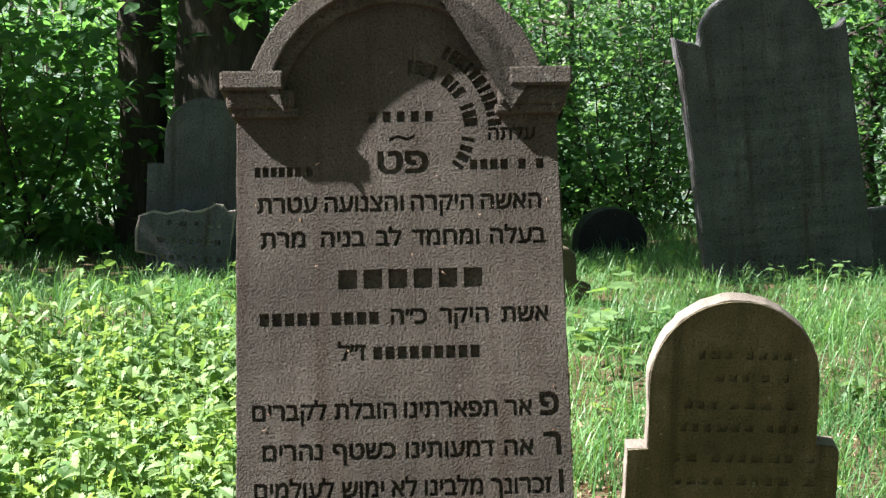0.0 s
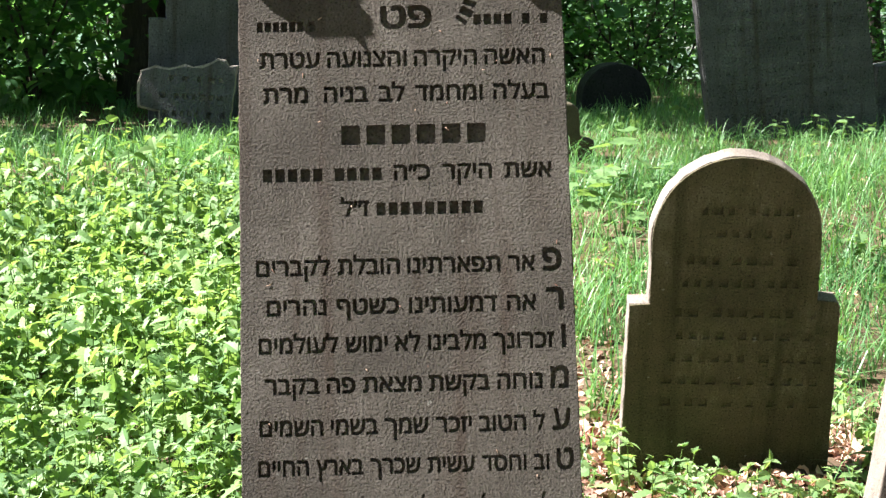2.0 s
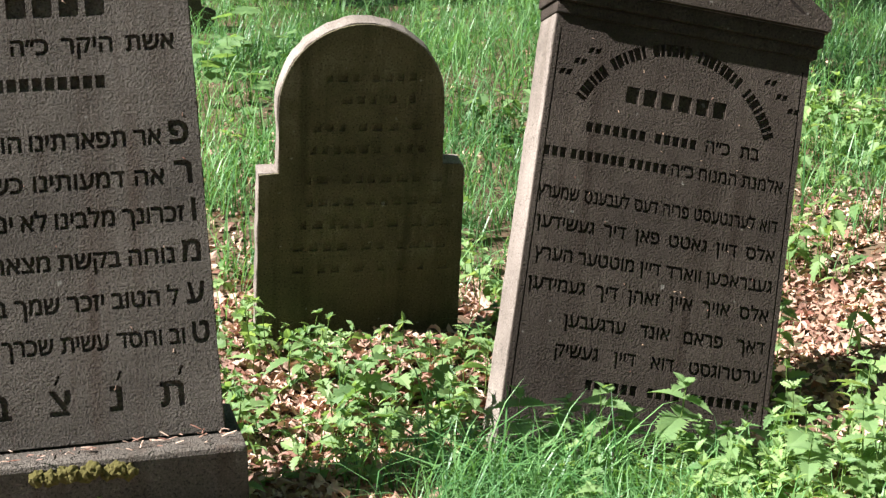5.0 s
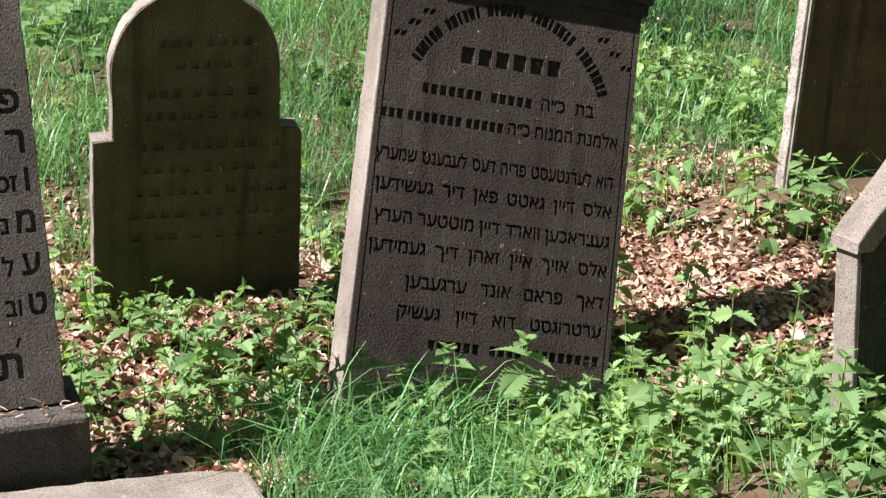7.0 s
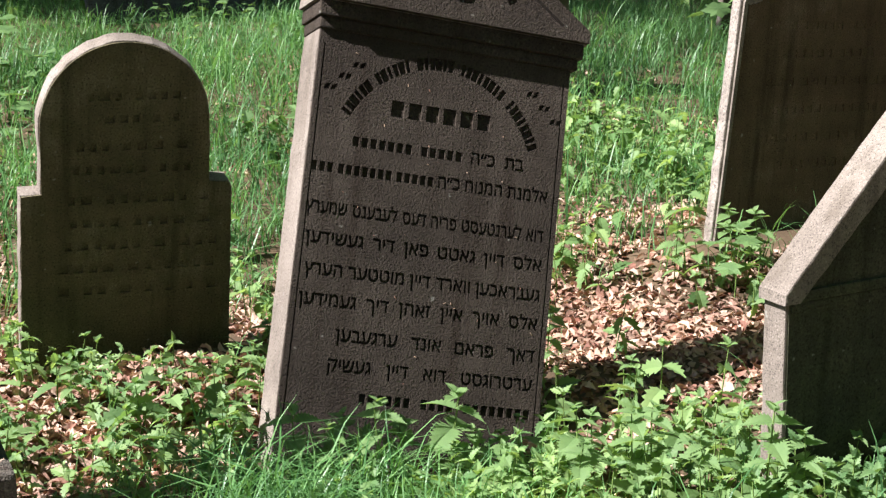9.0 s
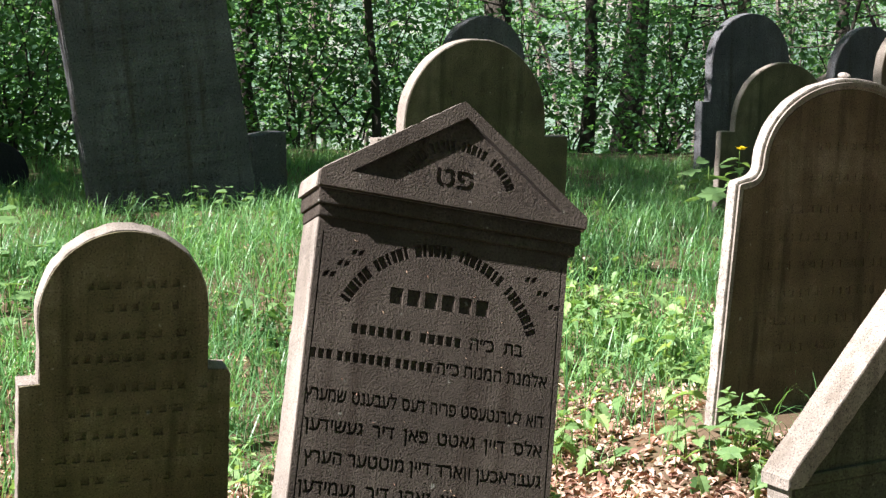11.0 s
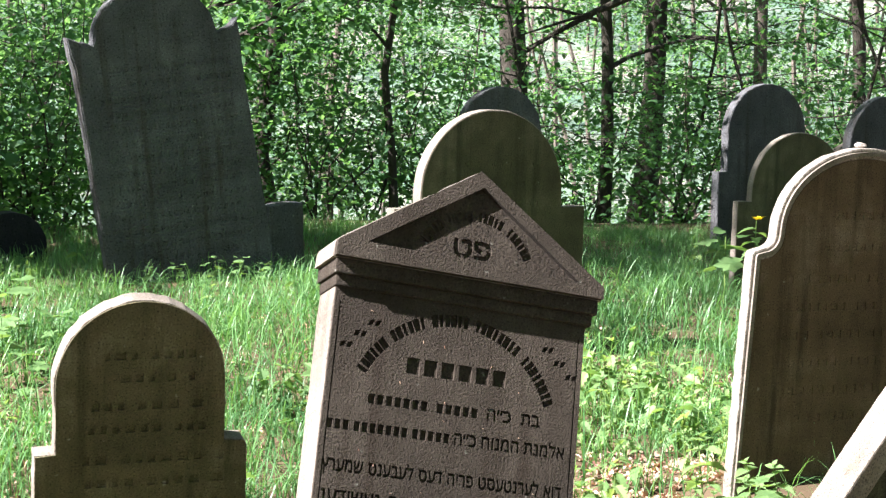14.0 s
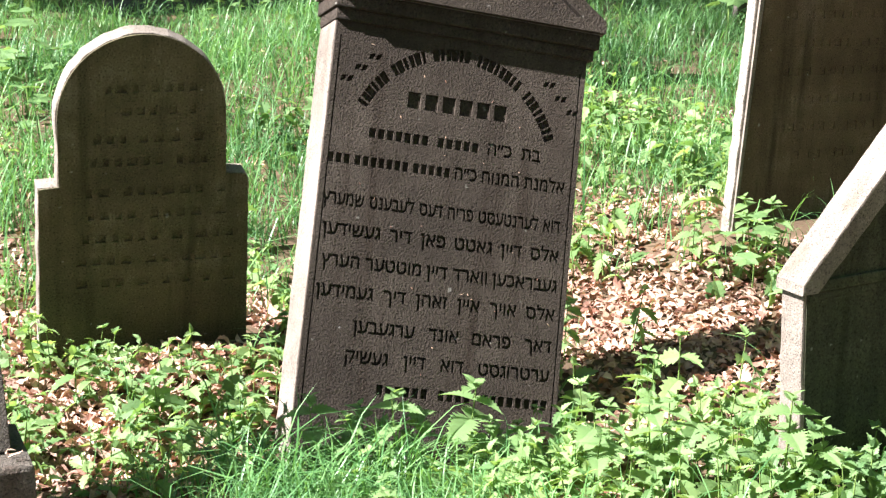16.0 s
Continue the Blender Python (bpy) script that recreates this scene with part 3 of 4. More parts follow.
plain_arched("dark mossy gravestone with a round head and sloping shoulders", leaned(4.795, 8.5, 0.20, 14, -3), 0.33, 0.50, 0.81, MOSSY, 0.04, 0.42, 0.45)
plain_arched("dark grey round-headed gravestone beside others", leaned(6.02, 9.6, 0.12, 14, 0), 0.30, 0.72, 1.03, GREY, 0.065)
plain_arched("ochre round-headed gravestone with a rim coloured as sunlit", leaned(5.93, 9.0, 0.12, 14, 0), 0.26, 0.78, 1.06, RUST, 0.065)
plain_arched("low blackened round-headed gravestone in the grass", leaned(0.929, 10.0, 0.32, 12, 0), 0.195, 0.08, 0.262, BLACK, 0.13)
plain_arched("grey gravestone with a round head and shoulders under trees", leaned(-1.20, 9.2, 0.35, 12, -2), 0.205, 0.65, 0.86, GREY, 0.065, 0.29, 0.525)


def broken_piece():
    """A broken slab leaning against the stone under the trees."""
    g = thing("stone_fragment", leaned(-1.265, 8.9, 0.34, 6, -4, 8), "broken inscribed gravestone piece leaning on another stone", "stone fragment")
    o = [(-0.12, -0.2), (0.20, -0.2), (0.235, 0.352), (0.20, 0.348), (0.175, 0.372), (0.135, 0.378), (0.10, 0.355), (0.06, 0.335), (-0.02, 0.338), (-0.10, 0.318), (-0.16, 0.325), (-0.235, 0.300), (-0.245, 0.20), (-0.235, 0.12), (-0.14, 0.10), (-0.13, 0.0)]
    part("body", slab(o, 0.005, 0.10, 0.008, 0.006), PALE, g)
    cut_face("inscribed_face", inset(o, 0.012), word_bars(3, 0.19, -0.20, 0.255, 0.085, 0.045, 33, 0.6) + word_bars(2, 0.16, -0.10, 0.03, 0.07, 0.045, 34, 0.6), 0.0, 0.005, GREY, g, "face with cut writing")


broken_piece()


def low_stump(label, m, pts, mat, depth):
    g = thing("gravestone_stump", m, label, "gravestone")
    part("body", slab(pts, 0.0, depth, 0.010, 0.006), mat, g)


low_stump("low grey stump of a gravestone beside the tall grey one", leaned(2.265, 9.3, 0.25, 12, 0), [(-0.12, -0.2), (0.13, -0.2), (0.10, 0.25), (0.098, 0.402), (0.03, 0.40), (-0.10, 0.385)], GREY, 0.13)
low_stump("small dark stepped stone stump in the grass", leaned(0.60, 8.4, 0.30, 10, 0), [(-0.14, -0.1), (0.09, -0.1), (0.085, 0.075), (0.02, 0.085), (0.012, 0.22), (-0.02, 0.25), (-0.10, 0.25)], MOSSY, 0.12)
low_stump("brown gravestone edge among the nettles", leaned(-1.136, 3.22, 0.012, 10, 7), [(-0.386, -0.3), (0.35, -0.3), (0.336, 0.70), (0.276, 0.77), (-0.276, 0.77), (-0.34, 0.70)], UMBER, 0.10)


def flat_slab():
    g = thing("grave_slab", Matrix.Translation((0.21, 3.19, 0.02)), "worn pale stone slab lying in front of the tall stone", "grave slab")
    bm = slab([(-0.42, -0.17), (0.36, -0.19), (0.405, -0.10), (0.40, 0.12), (0.30, 0.155), (-0.40, 0.165)], -0.045, 0.06, 0.012, 0.006)
    bm.transform(Matrix.Rotation(radians(-90), 4, "X") @ Matrix.Scale(-1, 4, (0, 1, 0)))
    bmesh.ops.recalc_face_normals(bm, faces=bm.faces)
    part("slab", bm, SAND, g)


flat_slab()


# ---------------------------------------------------------------- plants
RG = np.random.RandomState(7)


def frames_of(yaw, pitch, roll):
    """Rotation matrices (n,3,3): roll about the long axis y, then pitch up, then yaw."""
    cy, sy, cp, sp, cr, sr = np.cos(yaw), np.sin(yaw), np.cos(pitch), np.sin(pitch), np.cos(roll), np.sin(roll)
    n = len(yaw)
    rz, rx, ry = np.zeros((n, 3, 3)), np.zeros((n, 3, 3)), np.zeros((n, 3, 3))
    rz[:, 0, 0], rz[:, 0, 1], rz[:, 1, 0], rz[:, 1, 1], rz[:, 2, 2] = cy, -sy, sy, cy, 1
    rx[:, 0, 0], rx[:, 1, 1], rx[:, 1, 2], rx[:, 2, 1], rx[:, 2, 2] = 1, cp, -sp, sp, cp
    ry[:, 0, 0], ry[:, 0, 2], ry[:, 1, 1], ry[:, 2, 0], ry[:, 2, 2] = cr, sr, 1, -sr, cr
    return rz @ rx @ ry


def spread(name, template, loc, rot, size):
    """One mesh of many copies of a small template."""
    tv, tf = template
    tv = np.array(tv, float)
    n, k = len(loc), len(tv)
    v = np.einsum("nij,nkj->nki", rot, tv[None] * np.asarray(size)[:, None, None] if np.ndim(size) == 1 else tv[None] * size[:, None, :]) + loc[:, None, :]
    f = [tuple(i + j * k for i in face) for j in range(n) for face in tf]
    me = bpy.data.meshes.new(name)
    me.from_pydata(v.reshape(-1, 3).tolist(), [], f)
    return me


def serrate_leaf(teeth=5, width=0.27, droop=0.30):
    """A nettle leaf, one long: folded along the rib, toothed, curving down to its tip."""
    vs, fs = [], []
    rib = []
    for i in range(teeth + 1):
        t = i / teeth
        rib.append(len(vs))
        vs.append((0, t, -droop * t * t))
    sides = []
    for s in (-1, 1):
        row = []
        for i in range(teeth):
            t = i / teeth
            w = width * math.sin(math.pi * min(1, 0.16 + 0.84 * (t + 0.05)) ** 0.85) * (1.0 if i else 0.8)
            u = (i + 0.85) / teeth
            w2 = width * math.sin(math.pi * min(0.985, 0.16 + 0.84 * (t + 0.14)) ** 0.85) * 1.16
            row.append((len(vs), len(vs) + 1))
            vs.append((s * w * 0.78, t + 0.02, 0.07 * w / width - droop * t * t))
            vs.append((s * w2 * 1.08, u + 0.01, 0.09 * w2 / width - droop * u * u))
        sides.append((s, row))
    for s, row in sides:
        for i in range(teeth):
            a, b = row[i]
            q = [rib[i], a, b] + ([row[i + 1][0]] if i + 1 < teeth else []) + [rib[i + 1]]
            fs.append(tuple(q if s < 0 else q[::-1]))
    return vs, fs


def plain_leaf(width=0.3, curl=0.15, fold=0.08):
    vs = [(0, 0, 0), (-width, 0.35, fold), (-width * 0.75, 0.7, fold - curl * 0.4), (0, 1, -curl), (width * 0.75, 0.7, fold - curl * 0.4), (width, 0.35, fold), (0, 0.5, -0.02)]
    return vs, [(0, 6, 2, 1), (6, 3, 2), (0, 5, 4, 6), (6, 4, 3)]


def blade(bend):
    """A grass blade, one high, bending over."""
    vs, fs = [], []
    for i in range(4):
        t = i / 4
        w = 0.5 * (1 - 0.75 * t)
        z = t * (1 - 0.42 * bend * t * t)
        vs += [(-w, bend * t * t * 0.8, z), (w, bend * t * t * 0.8, z)]
    vs.append((0, bend * 0.8, 1 - 0.46 * bend))
    for i in range(3):
        fs.append((2 * i, 2 * i + 1, 2 * i + 3, 2 * i + 2))
    fs.append((6, 7, 8))
    return vs, fs


def simple_leaf(width=0.32, fold=0.07, curl=0.15):
    """A leaf far off: two halves folded along the rib."""
    return [(0, 0, 0), (-width, 0.45, fold), (0, 1, -curl), (width, 0.45, fold)], [(0, 2, 1), (0, 3, 2)]


def ground_z(x, y):
    return np.array([height(a, b) for a, b in zip(x, y)])


SERRATE, LEAF = serrate_leaf(), plain_leaf()


def inside_stone(x, y):
    """True where a stone or slab stands."""
    return ((abs(x + 0.06) < 0.40 and 3.36 < y < 3.74) or (abs(x - 0.72) < 0.30 and 4.45 < y < 4.66)
            or (abs((x - 1.25) * 0.998 + (y - 3.87) * 0.07) < 0.40 and abs(-(x - 1.25) * 0.07 + (y - 3.92) * 0.998) < 0.09)
            or (0.0 < (x - 1.894) * 0.906 + (y - 3.25) * 0.42 < 0.7 and abs(-(x - 1.894) * 0.42 + (y - 3.30) * 0.906) < 0.09)
            or (abs(x - 2.98) < 0.46 and 4.86 < y < 5.12) or (-0.20 < x < 0.62 and 3.03 < y < 3.36))


def nettle_arrays(spots):
    """Leaves and stems of nettles: spots are (x, y, height, leaf size)."""
    loc, yaw, pit, rol, siz, stems = [], [], [], [], [], []
    for x, y, h, ls in spots:
        z0 = height(x, y) - 0.01
        a, ln = RG.rand() * 6.28, RG.rand() * 0.22
        top = Vector((x + math.cos(a) * ln * h, y + math.sin(a) * ln * h, z0 + h))
        base = Vector((x, y, z0))
        stems.append((base, top))
        k = max(2, int(h / 0.055))
        turn = RG.rand() * 6.28
        for i in range(k):
            t = 0.18 + 0.82 * (i + 1) / k
            c = base.lerp(top, t)
            s = ls * (0.62 + 0.5 * math.sin(math.pi * min(1.0, t * 0.9))) * (0.55 if i == k - 1 else 1.0)
            turn += 1.57 + RG.rand() * 0.3
            for side in (0, math.pi) if i < k - 1 else (0, math.pi, 1.57, -1.57):
                loc.append(c + Vector((0, 0, RG.rand() * 0.01)))
                yaw.append(turn + side + RG.randn() * 0.25)
                pit.append((0.45 if i == k - 1 else -0.22 - 0.3 * (1 - t)) + RG.randn() * 0.48)
                rol.append(RG.randn() * 0.42)
                siz.append(s * (0.8 + 0.4 * RG.rand()))
    return np.array([tuple(p) for p in loc]), np.array(yaw), np.array(pit), np.array(rol), np.array(siz), stems


def stem_mesh(name, stems, r=0.0022):
    vs, fs = [], []
    for a, b in stems:
        o = len(vs)
        for p, q in ((a, r * 1.3), (b, r * 0.6)):
            vs += [(p.x + q, p.y, p.z), (p.x - q * 0.5, p.y + q * 0.87, p.z), (p.x - q * 0.5, p.y - q * 0.87, p.z)]
        fs += [(o, o + 1, o + 4, o + 3), (o + 1, o + 2, o + 5, o + 4), (o + 2, o, o + 3, o + 5)]
    me = bpy.data.meshes.new(name)
    me.from_pydata(vs, [], fs)
    return me


def nettle_bed(label, spots):
    loc, yaw, pit, rol, siz, stems = nettle_arrays(spots)
    e = thing("nettle_bed", Matrix.Identity(4), label, "nettles", "", "stuff")
    mesh_part("leaves", spread("leaves", SERRATE, loc, frames_of(yaw, pit, rol), siz), NETTLE, e)
    mesh_part("stems", stem_mesh("stems", stems), STEM, e)
    return e


def sow(n, x0, x1, y0, y1, chance, seed):
    rg = np.random.RandomState(seed)
    out = []
    for _ in range(n):
        x, y = x0 + rg.rand() * (x1 - x0), y0 + rg.rand() * (y1 - y0)
        if not inside_stone(x, y) and rg.rand() < chance(x, y):
            out.append((x, y, rg.rand()))
    return out


def blot(x, y, s, seed):
    return 0.5 + 0.5 * noise.noise(Vector((x * s, y * s, seed)))


# tall nettles fill the ground beside the tall stone
nettle_bed("dense bed of bright green nettles in sunlight", [
    (x, y, 0.10 + 0.10 * r + 0.20 * r * smooth(3.9, 5.2, y), 0.036 + 0.030 * r)
    for x, y, r in sow(5800, -3.0, -0.42, 3.2, 7.6, lambda x, y: (1 - 0.85 * smooth(5.6, 7.4, y)) * (0.4 + blot(x, y, 1.7, 3)) * (1 if y > 3.75 or x < -0.75 else 0.3), 1)])
# low plants between the tall, the small and the leaning stone
nettle_bed("low nettles and herbs over dead leaves", [
    (x, y, 0.05 + 0.10 * r, 0.044 + 0.034 * r)
    for x, y, r in sow(1300, 0.30, 1.55, 3.46, 5.3, lambda x, y: smooth(0.46, 0.68, blot(x, y, 2.6, 8)) * (0.3 if abs(x - 0.75) < 0.32 and 4.1 < y < 4.5 else 0.6), 2)])
nettle_bed("small flat herbs among the dead leaves", [
    (x, y, 0.03 + 0.06 * r, 0.030 + 0.025 * r)
    for x, y, r in sow(650, 0.28, 1.30, 3.62, 4.75, lambda x, y: 0.25 + 0.6 * smooth(0.4, 0.6, blot(x, y, 3.5, 91)), 6)])
nettle_bed("nettles crowding the foot of the leaning stone", [
    (x, y, 0.05 + 0.10 * r, 0.046 + 0.034 * r)
    for x, y, r in sow(500, 0.75, 2.4, 2.8, 3.75, lambda x, y: (0.15 + blot(x, y, 2.2, 4)) * (0.25 if x < 0.95 else 1) * (1 if y < 3.62 or x > 1.5 else 0.4), 3)])
nettle_bed("nettles and herbs between the leaning and the rusty stone", [
    (x, y, 0.07 + 0.15 * r, 0.044 + 0.03 * r)
    for x, y, r in sow(900, 1.35, 3.4, 3.75, 6.6, lambda x, y: smooth(0.45, 0.62, blot(x, y, 1.9, 6)) * (1 - 0.93 * math.exp(-((x - 2.15) / 0.42) ** 2 - ((y - 4.45) / 0.48) ** 2)), 4)])
nettle_bed("sunlit low herbs in the grass behind the stones", [
    (x, y, 0.07 + 0.11 * r, 0.045 + 0.03 * r)
    for x, y, r in sow(2600, -2.6, 5.8, 4.7, 9.6, lambda x, y: smooth(0.47, 0.68, blot(x, y, 1.3, 16)) * (1 - 0.75 * smooth(6.0, 7.5, y)), 5)])


def grass_sheet(label, spots, wide=0.0042):
    """spots: x, y, height. Blades of three bends in one sheet."""
    e = thing("grass", Matrix.Identity(4), label, "grass", "", "stuff")
    sp = np.array(spots)
    kind = RG.randint(0, 3, len(sp))
    for k, bend in enumerate((0.45, 0.95, 1.35)):
        s = sp[kind == k]
        n = len(s)
        loc = np.stack([s[:, 0], s[:, 1], ground_z(s[:, 0], s[:, 1]) - 0.01], 1)
        size = np.stack([wide * (0.7 + 0.7 * RG.rand(n)) * (0.6 + s[:, 2] * 2), s[:, 2], s[:, 2]], 1)
        mesh_part("blades", spread("blades", blade(bend), loc, frames_of(RG.rand(n) * 6.28, RG.randn(n) * 0.12, RG.randn(n) * 0.12), size), GRASS, e)
    return e


def tufts(n, x0, x1, y0, y1, chance, hgt, per, seed, wide=0.045):
    out = []
    rg = np.random.RandomState(seed)
    for x, y, r in sow(n, x0, x1, y0, y1, chance, seed):
        for _ in range(per):
            a, b = x + rg.randn() * wide, y + rg.randn() * wide
            if not inside_stone(a, b):
                far = 1 - 0.45 * smooth(7.6, 9.2, b)
                out.append((a, b, far * hgt * (0.4 + 0.8 * rg.rand()) * (0.6 + 0.7 * r)))
    return out


grass_sheet("long fresh green grass between the gravestones", tufts(15000, -3.4, 6.6, 4.5, 11.6, lambda x, y: (0.38 + 0.75 * smooth(0.34, 0.66, blot(x, y, 1.5, 30))) * (smooth(4.6, 6.0, y) if x > 0.4 else smooth(5.9, 7.0, y)) * (1 - 0.7 * math.exp(-((x - 2.4) / 0.6) ** 2 - ((y - 5.2) / 0.5) ** 2)), 0.235, 13, 40), 0.0046)
grass_sheet("grass tufts at the foot of the leaning stone", tufts(520, 0.55, 2.2, 2.8, 3.62, lambda x, y: 0.9 * math.exp(-((x - 0.98) / 0.28) ** 2) + 0.07, 0.19, 14, 41, 0.03) + tufts(46, 0.72, 1.15, 3.38, 3.68, lambda x, y: 0.9, 0.25, 16, 47, 0.025)
            + tufts(90, 0.25, 1.4, 3.6, 5.0, lambda x, y: 0.35, 0.14, 9, 42, 0.03) + tufts(60, 1.6, 3.4, 3.5, 5.2, lambda x, y: 0.30, 0.15, 9, 43, 0.03)
            + tufts(16, 2.68, 3.25, 4.72, 4.84, lambda x, y: 0.8, 0.24, 9, 44, 0.02) + tufts(150, -2.4, -0.4, 3.0, 6.5, lambda x, y: 0.5, 0.20, 8, 45, 0.04), 0.0045)


grass_sheet("thin trodden grass on the path", tufts(1500, -5.0, 6.0, -3.5, 2.9, lambda x, y: 0.15 + 0.8 * smooth(0.35, 0.65, blot(x, y, 0.9, 55)), 0.10, 8, 46, 0.07), 0.006)


def dead_leaves(label, spots):
    sp = np.array(spots)
    n = len(sp)
    loc = np.stack([sp[:, 0], sp[:, 1], ground_z(sp[:, 0], sp[:, 1]) + 0.004 + 0.018 * RG.rand(n)], 1)
    size = (0.018 + 0.028 * RG.rand(n))
    e = thing("dead_leaves", Matrix.Identity(4), label, "dead leaves", "", "stuff")
    for k, tpl in enumerate((plain_leaf(0.30, 0.30, 0.16), plain_leaf(0.36, -0.25, -0.12), plain_leaf(0.22, 0.5, 0.24))):
        i = np.arange(n) % 3 == k
        mesh_part("leaves", spread("leaves", tpl, loc[i], frames_of(RG.rand(i.sum()) * 6.28, RG.randn(i.sum()) * 0.35, RG.randn(i.sum()) * 0.5), size[i]), LITTER, e)
    return e


dead_leaves("curled brown dead leaves on the ground", sow(13000, 1.45, 3.3, 3.5, 5.6, lambda x, y: 0.12 + math.exp(-((x - 2.15) / 0.5) ** 2 - ((y - 4.45) / 0.55) ** 2), 50))
dead_leaves("dead leaves between the stones", sow(15000, 0.25, 1.6, 3.35, 5.0, lambda x, y: 0.5 + 0.5 * smooth(0.4, 0.6, blot(x, y, 2.6, 80)), 51))
dead_leaves("dead leaves and twigs in the thin grass", sow(7000, 0.2, 3.6, 4.6, 6.6, lambda x, y: smooth(0.35, 0.6, blot(x, y, 1.8, 83)), 53))
dead_leaves("dead leaves trodden into the path", sow(5000, -5.0, 6.0, -3.5, 2.9, lambda x, y: smooth(0.3, 0.7, blot(x, y, 0.8, 93)), 54))
dead_leaves("scattered dead leaves under the plants", sow(3000, -2.8, 3.5, 2.8, 8.0, lambda x, y: 0.7, 52))


# ---------------------------------------------------------------- trees
def tube(bm, pts, radii, sides=8):
    """A bent tapering limb through points."""
    rings = []
    for i, (p, r) in enumerate(zip(pts, radii)):
        d = (pts[min(i + 1, len(pts) - 1)] - pts[max(i - 1, 0)]).normalized()
        u = d.cross(Vector((0.31, 0.9, 0.17))).normalized()
        w = d.cross(u)
        rings.append([bm.verts.new(p + (u * math.cos(6.2832 * k / sides) + w * math.sin(6.2832 * k / sides)) * r * (1 + 0.12 * noise.noise(p * 3 + Vector((k, 0, 0))))) for k in range(sides)])
    for a, b in zip(rings, rings[1:]):
        for k in range(sides):
            bm.faces.new((a[k], a[(k + 1) % sides], b[(k + 1) % sides], b[k]))
    bm.faces.new(rings[-1])


def at(az, d, z):
    """A place by its bearing from the stand, in degrees to the right of the first view."""
    return Vector((d * math.sin(radians(az)), d * math.cos(radians(az)), z))


def crooked(a, b, k, wob, rg):
    return [a.lerp(b, i / k) + Vector((rg.gauss(0, wob), rg.gauss(0, wob), rg.gauss(0, wob * 0.5))) * (1 if 0 < i else 0) for i in range(k + 1)]


def leaf_mesh(name, sprays, leaf, per, seed, template=None):
    """Leaves in flat sprays: (centre, radius)."""
    rg = np.random.RandomState(seed)
    loc, siz = [], []
    for c, r in sprays:
        n = max(4, int(per * r))
        a, q = rg.rand(n) * 6.283, np.sqrt(rg.rand(n)) * r
        tx, ty = rg.randn(2) * 0.15
        dx, dy = np.cos(a) * q, np.sin(a) * q
        loc.append(np.stack([c.x + dx, c.y + dy, c.z + dx * tx + dy * ty + rg.randn(n) * 0.05 * r - 0.18 * q * q / max(r, 0.1)], 1))
        siz.append(leaf * (0.6 + 0.7 * rg.rand(n)))
    loc, siz = np.concatenate(loc), np.concatenate(siz)
    n = len(loc)
    return spread(name, template or plain_leaf(0.33, 0.2, 0.06), loc, frames_of(rg.rand(n) * 6.283, rg.randn(n) * 0.35 - 0.25, rg.randn(n) * 0.4), siz)


def tree(label, az, d, r, az_top=None, top=8.0, low=0.0, boughs=16, reach=1.8, leaf=0.075, per=60, bark=BARK, green=TREE_LEAF, seed=1, spray=0.5, template=None):
    """A tree: crooked tapering trunk, boughs with side twigs, leaves in layered sprays."""
    rg = random.Random(seed)
    base = at(az, d, 0)
    base.z = height(base.x, base.y) - 0.15
    tip = at(az_top if az_top is not None else az, d, base.z + top)
    g = thing("tree", Matrix.Translation(base), label, "tree", "trees behind the burial ground")
    pts = crooked(base, tip, 10, 0.035 * top / 6, rg)
    rad = [r * (1.25 if i == 0 else 1 - 0.075 * i) for i in range(11)]
    bm = bmesh.new()
    tube(bm, [p - base for p in pts], rad, 10)
    part("trunk", bm, bark, g, "", None, True)
    sprays = []
    for i in range(boughs):
        bm = bmesh.new()
        t = low + (1 - low) * (i + rg.random()) / boughs
        t = min(0.98, t ** 1.25)
        k = min(9, int(t * 10))
        p = pts[k].lerp(pts[k + 1], t * 10 - k)
        a = rg.random() * 6.283
        ln = reach * (0.55 + 0.6 * rg.random()) * (1 - 0.45 * t)
        q = p + Vector((math.cos(a) * ln, math.sin(a) * ln, ln * rg.uniform(-0.08, 0.45)))
        b = crooked(p, q, 5, 0.05 * ln, rg)
        r0 = min(r * 0.42, 0.006 + 0.009 * ln)
        tube(bm, [v - base for v in b], [r0 * (1 - 0.17 * j) for j in range(6)], 5)
        for j in range(2, 6):
            c = b[j]
            for s in (-1, 1):
                e = c + Vector((math.cos(a + s * 0.9), math.sin(a + s * 0.9), rg.uniform(-0.2, 0.25))) * ln * rg.uniform(0.2, 0.42)
                tube(bm, [c - base, (c + e) / 2 - base + Vector((0, 0, 0.02)), e - base], [r0 * 0.4, r0 * 0.28, r0 * 0.12], 3)
                sprays.append((e - base, spray * rg.uniform(0.6, 1.2)))
            sprays.append((c - base, spray * rg.uniform(0.5, 1.0)))
        part("bough", bm, bark, g)
    if per:
        mesh_part("crown", leaf_mesh("crown", sprays, leaf, per, seed, template), green, g)
    return g


tree("old tree with a thick dark trunk and maple leaves", -7.3, 10.5, 0.29, -6.6, 7.5, 0.14, 26, 1.3, 0.10, 36, seed=3, spray=0.55)
tree("dark tree trunk under dense leaves", -9.3, 10.7, 0.15, -8.6, 7.0, 0.2, 14, 1.5, 0.10, 34, seed=2, spray=0.5)
tree("slender tree behind the tall grey gravestone", 8.6, 12.5, 0.085, 8.9, 8.0, 0.15, 18, 1.9, 0.075, 55, seed=4)
tree("slim straight tree at the edge of the wood", 13.3, 15.0, 0.085, 13.1, 8.5, 0.2, 20, 2.0, 0.08, 55, seed=5)
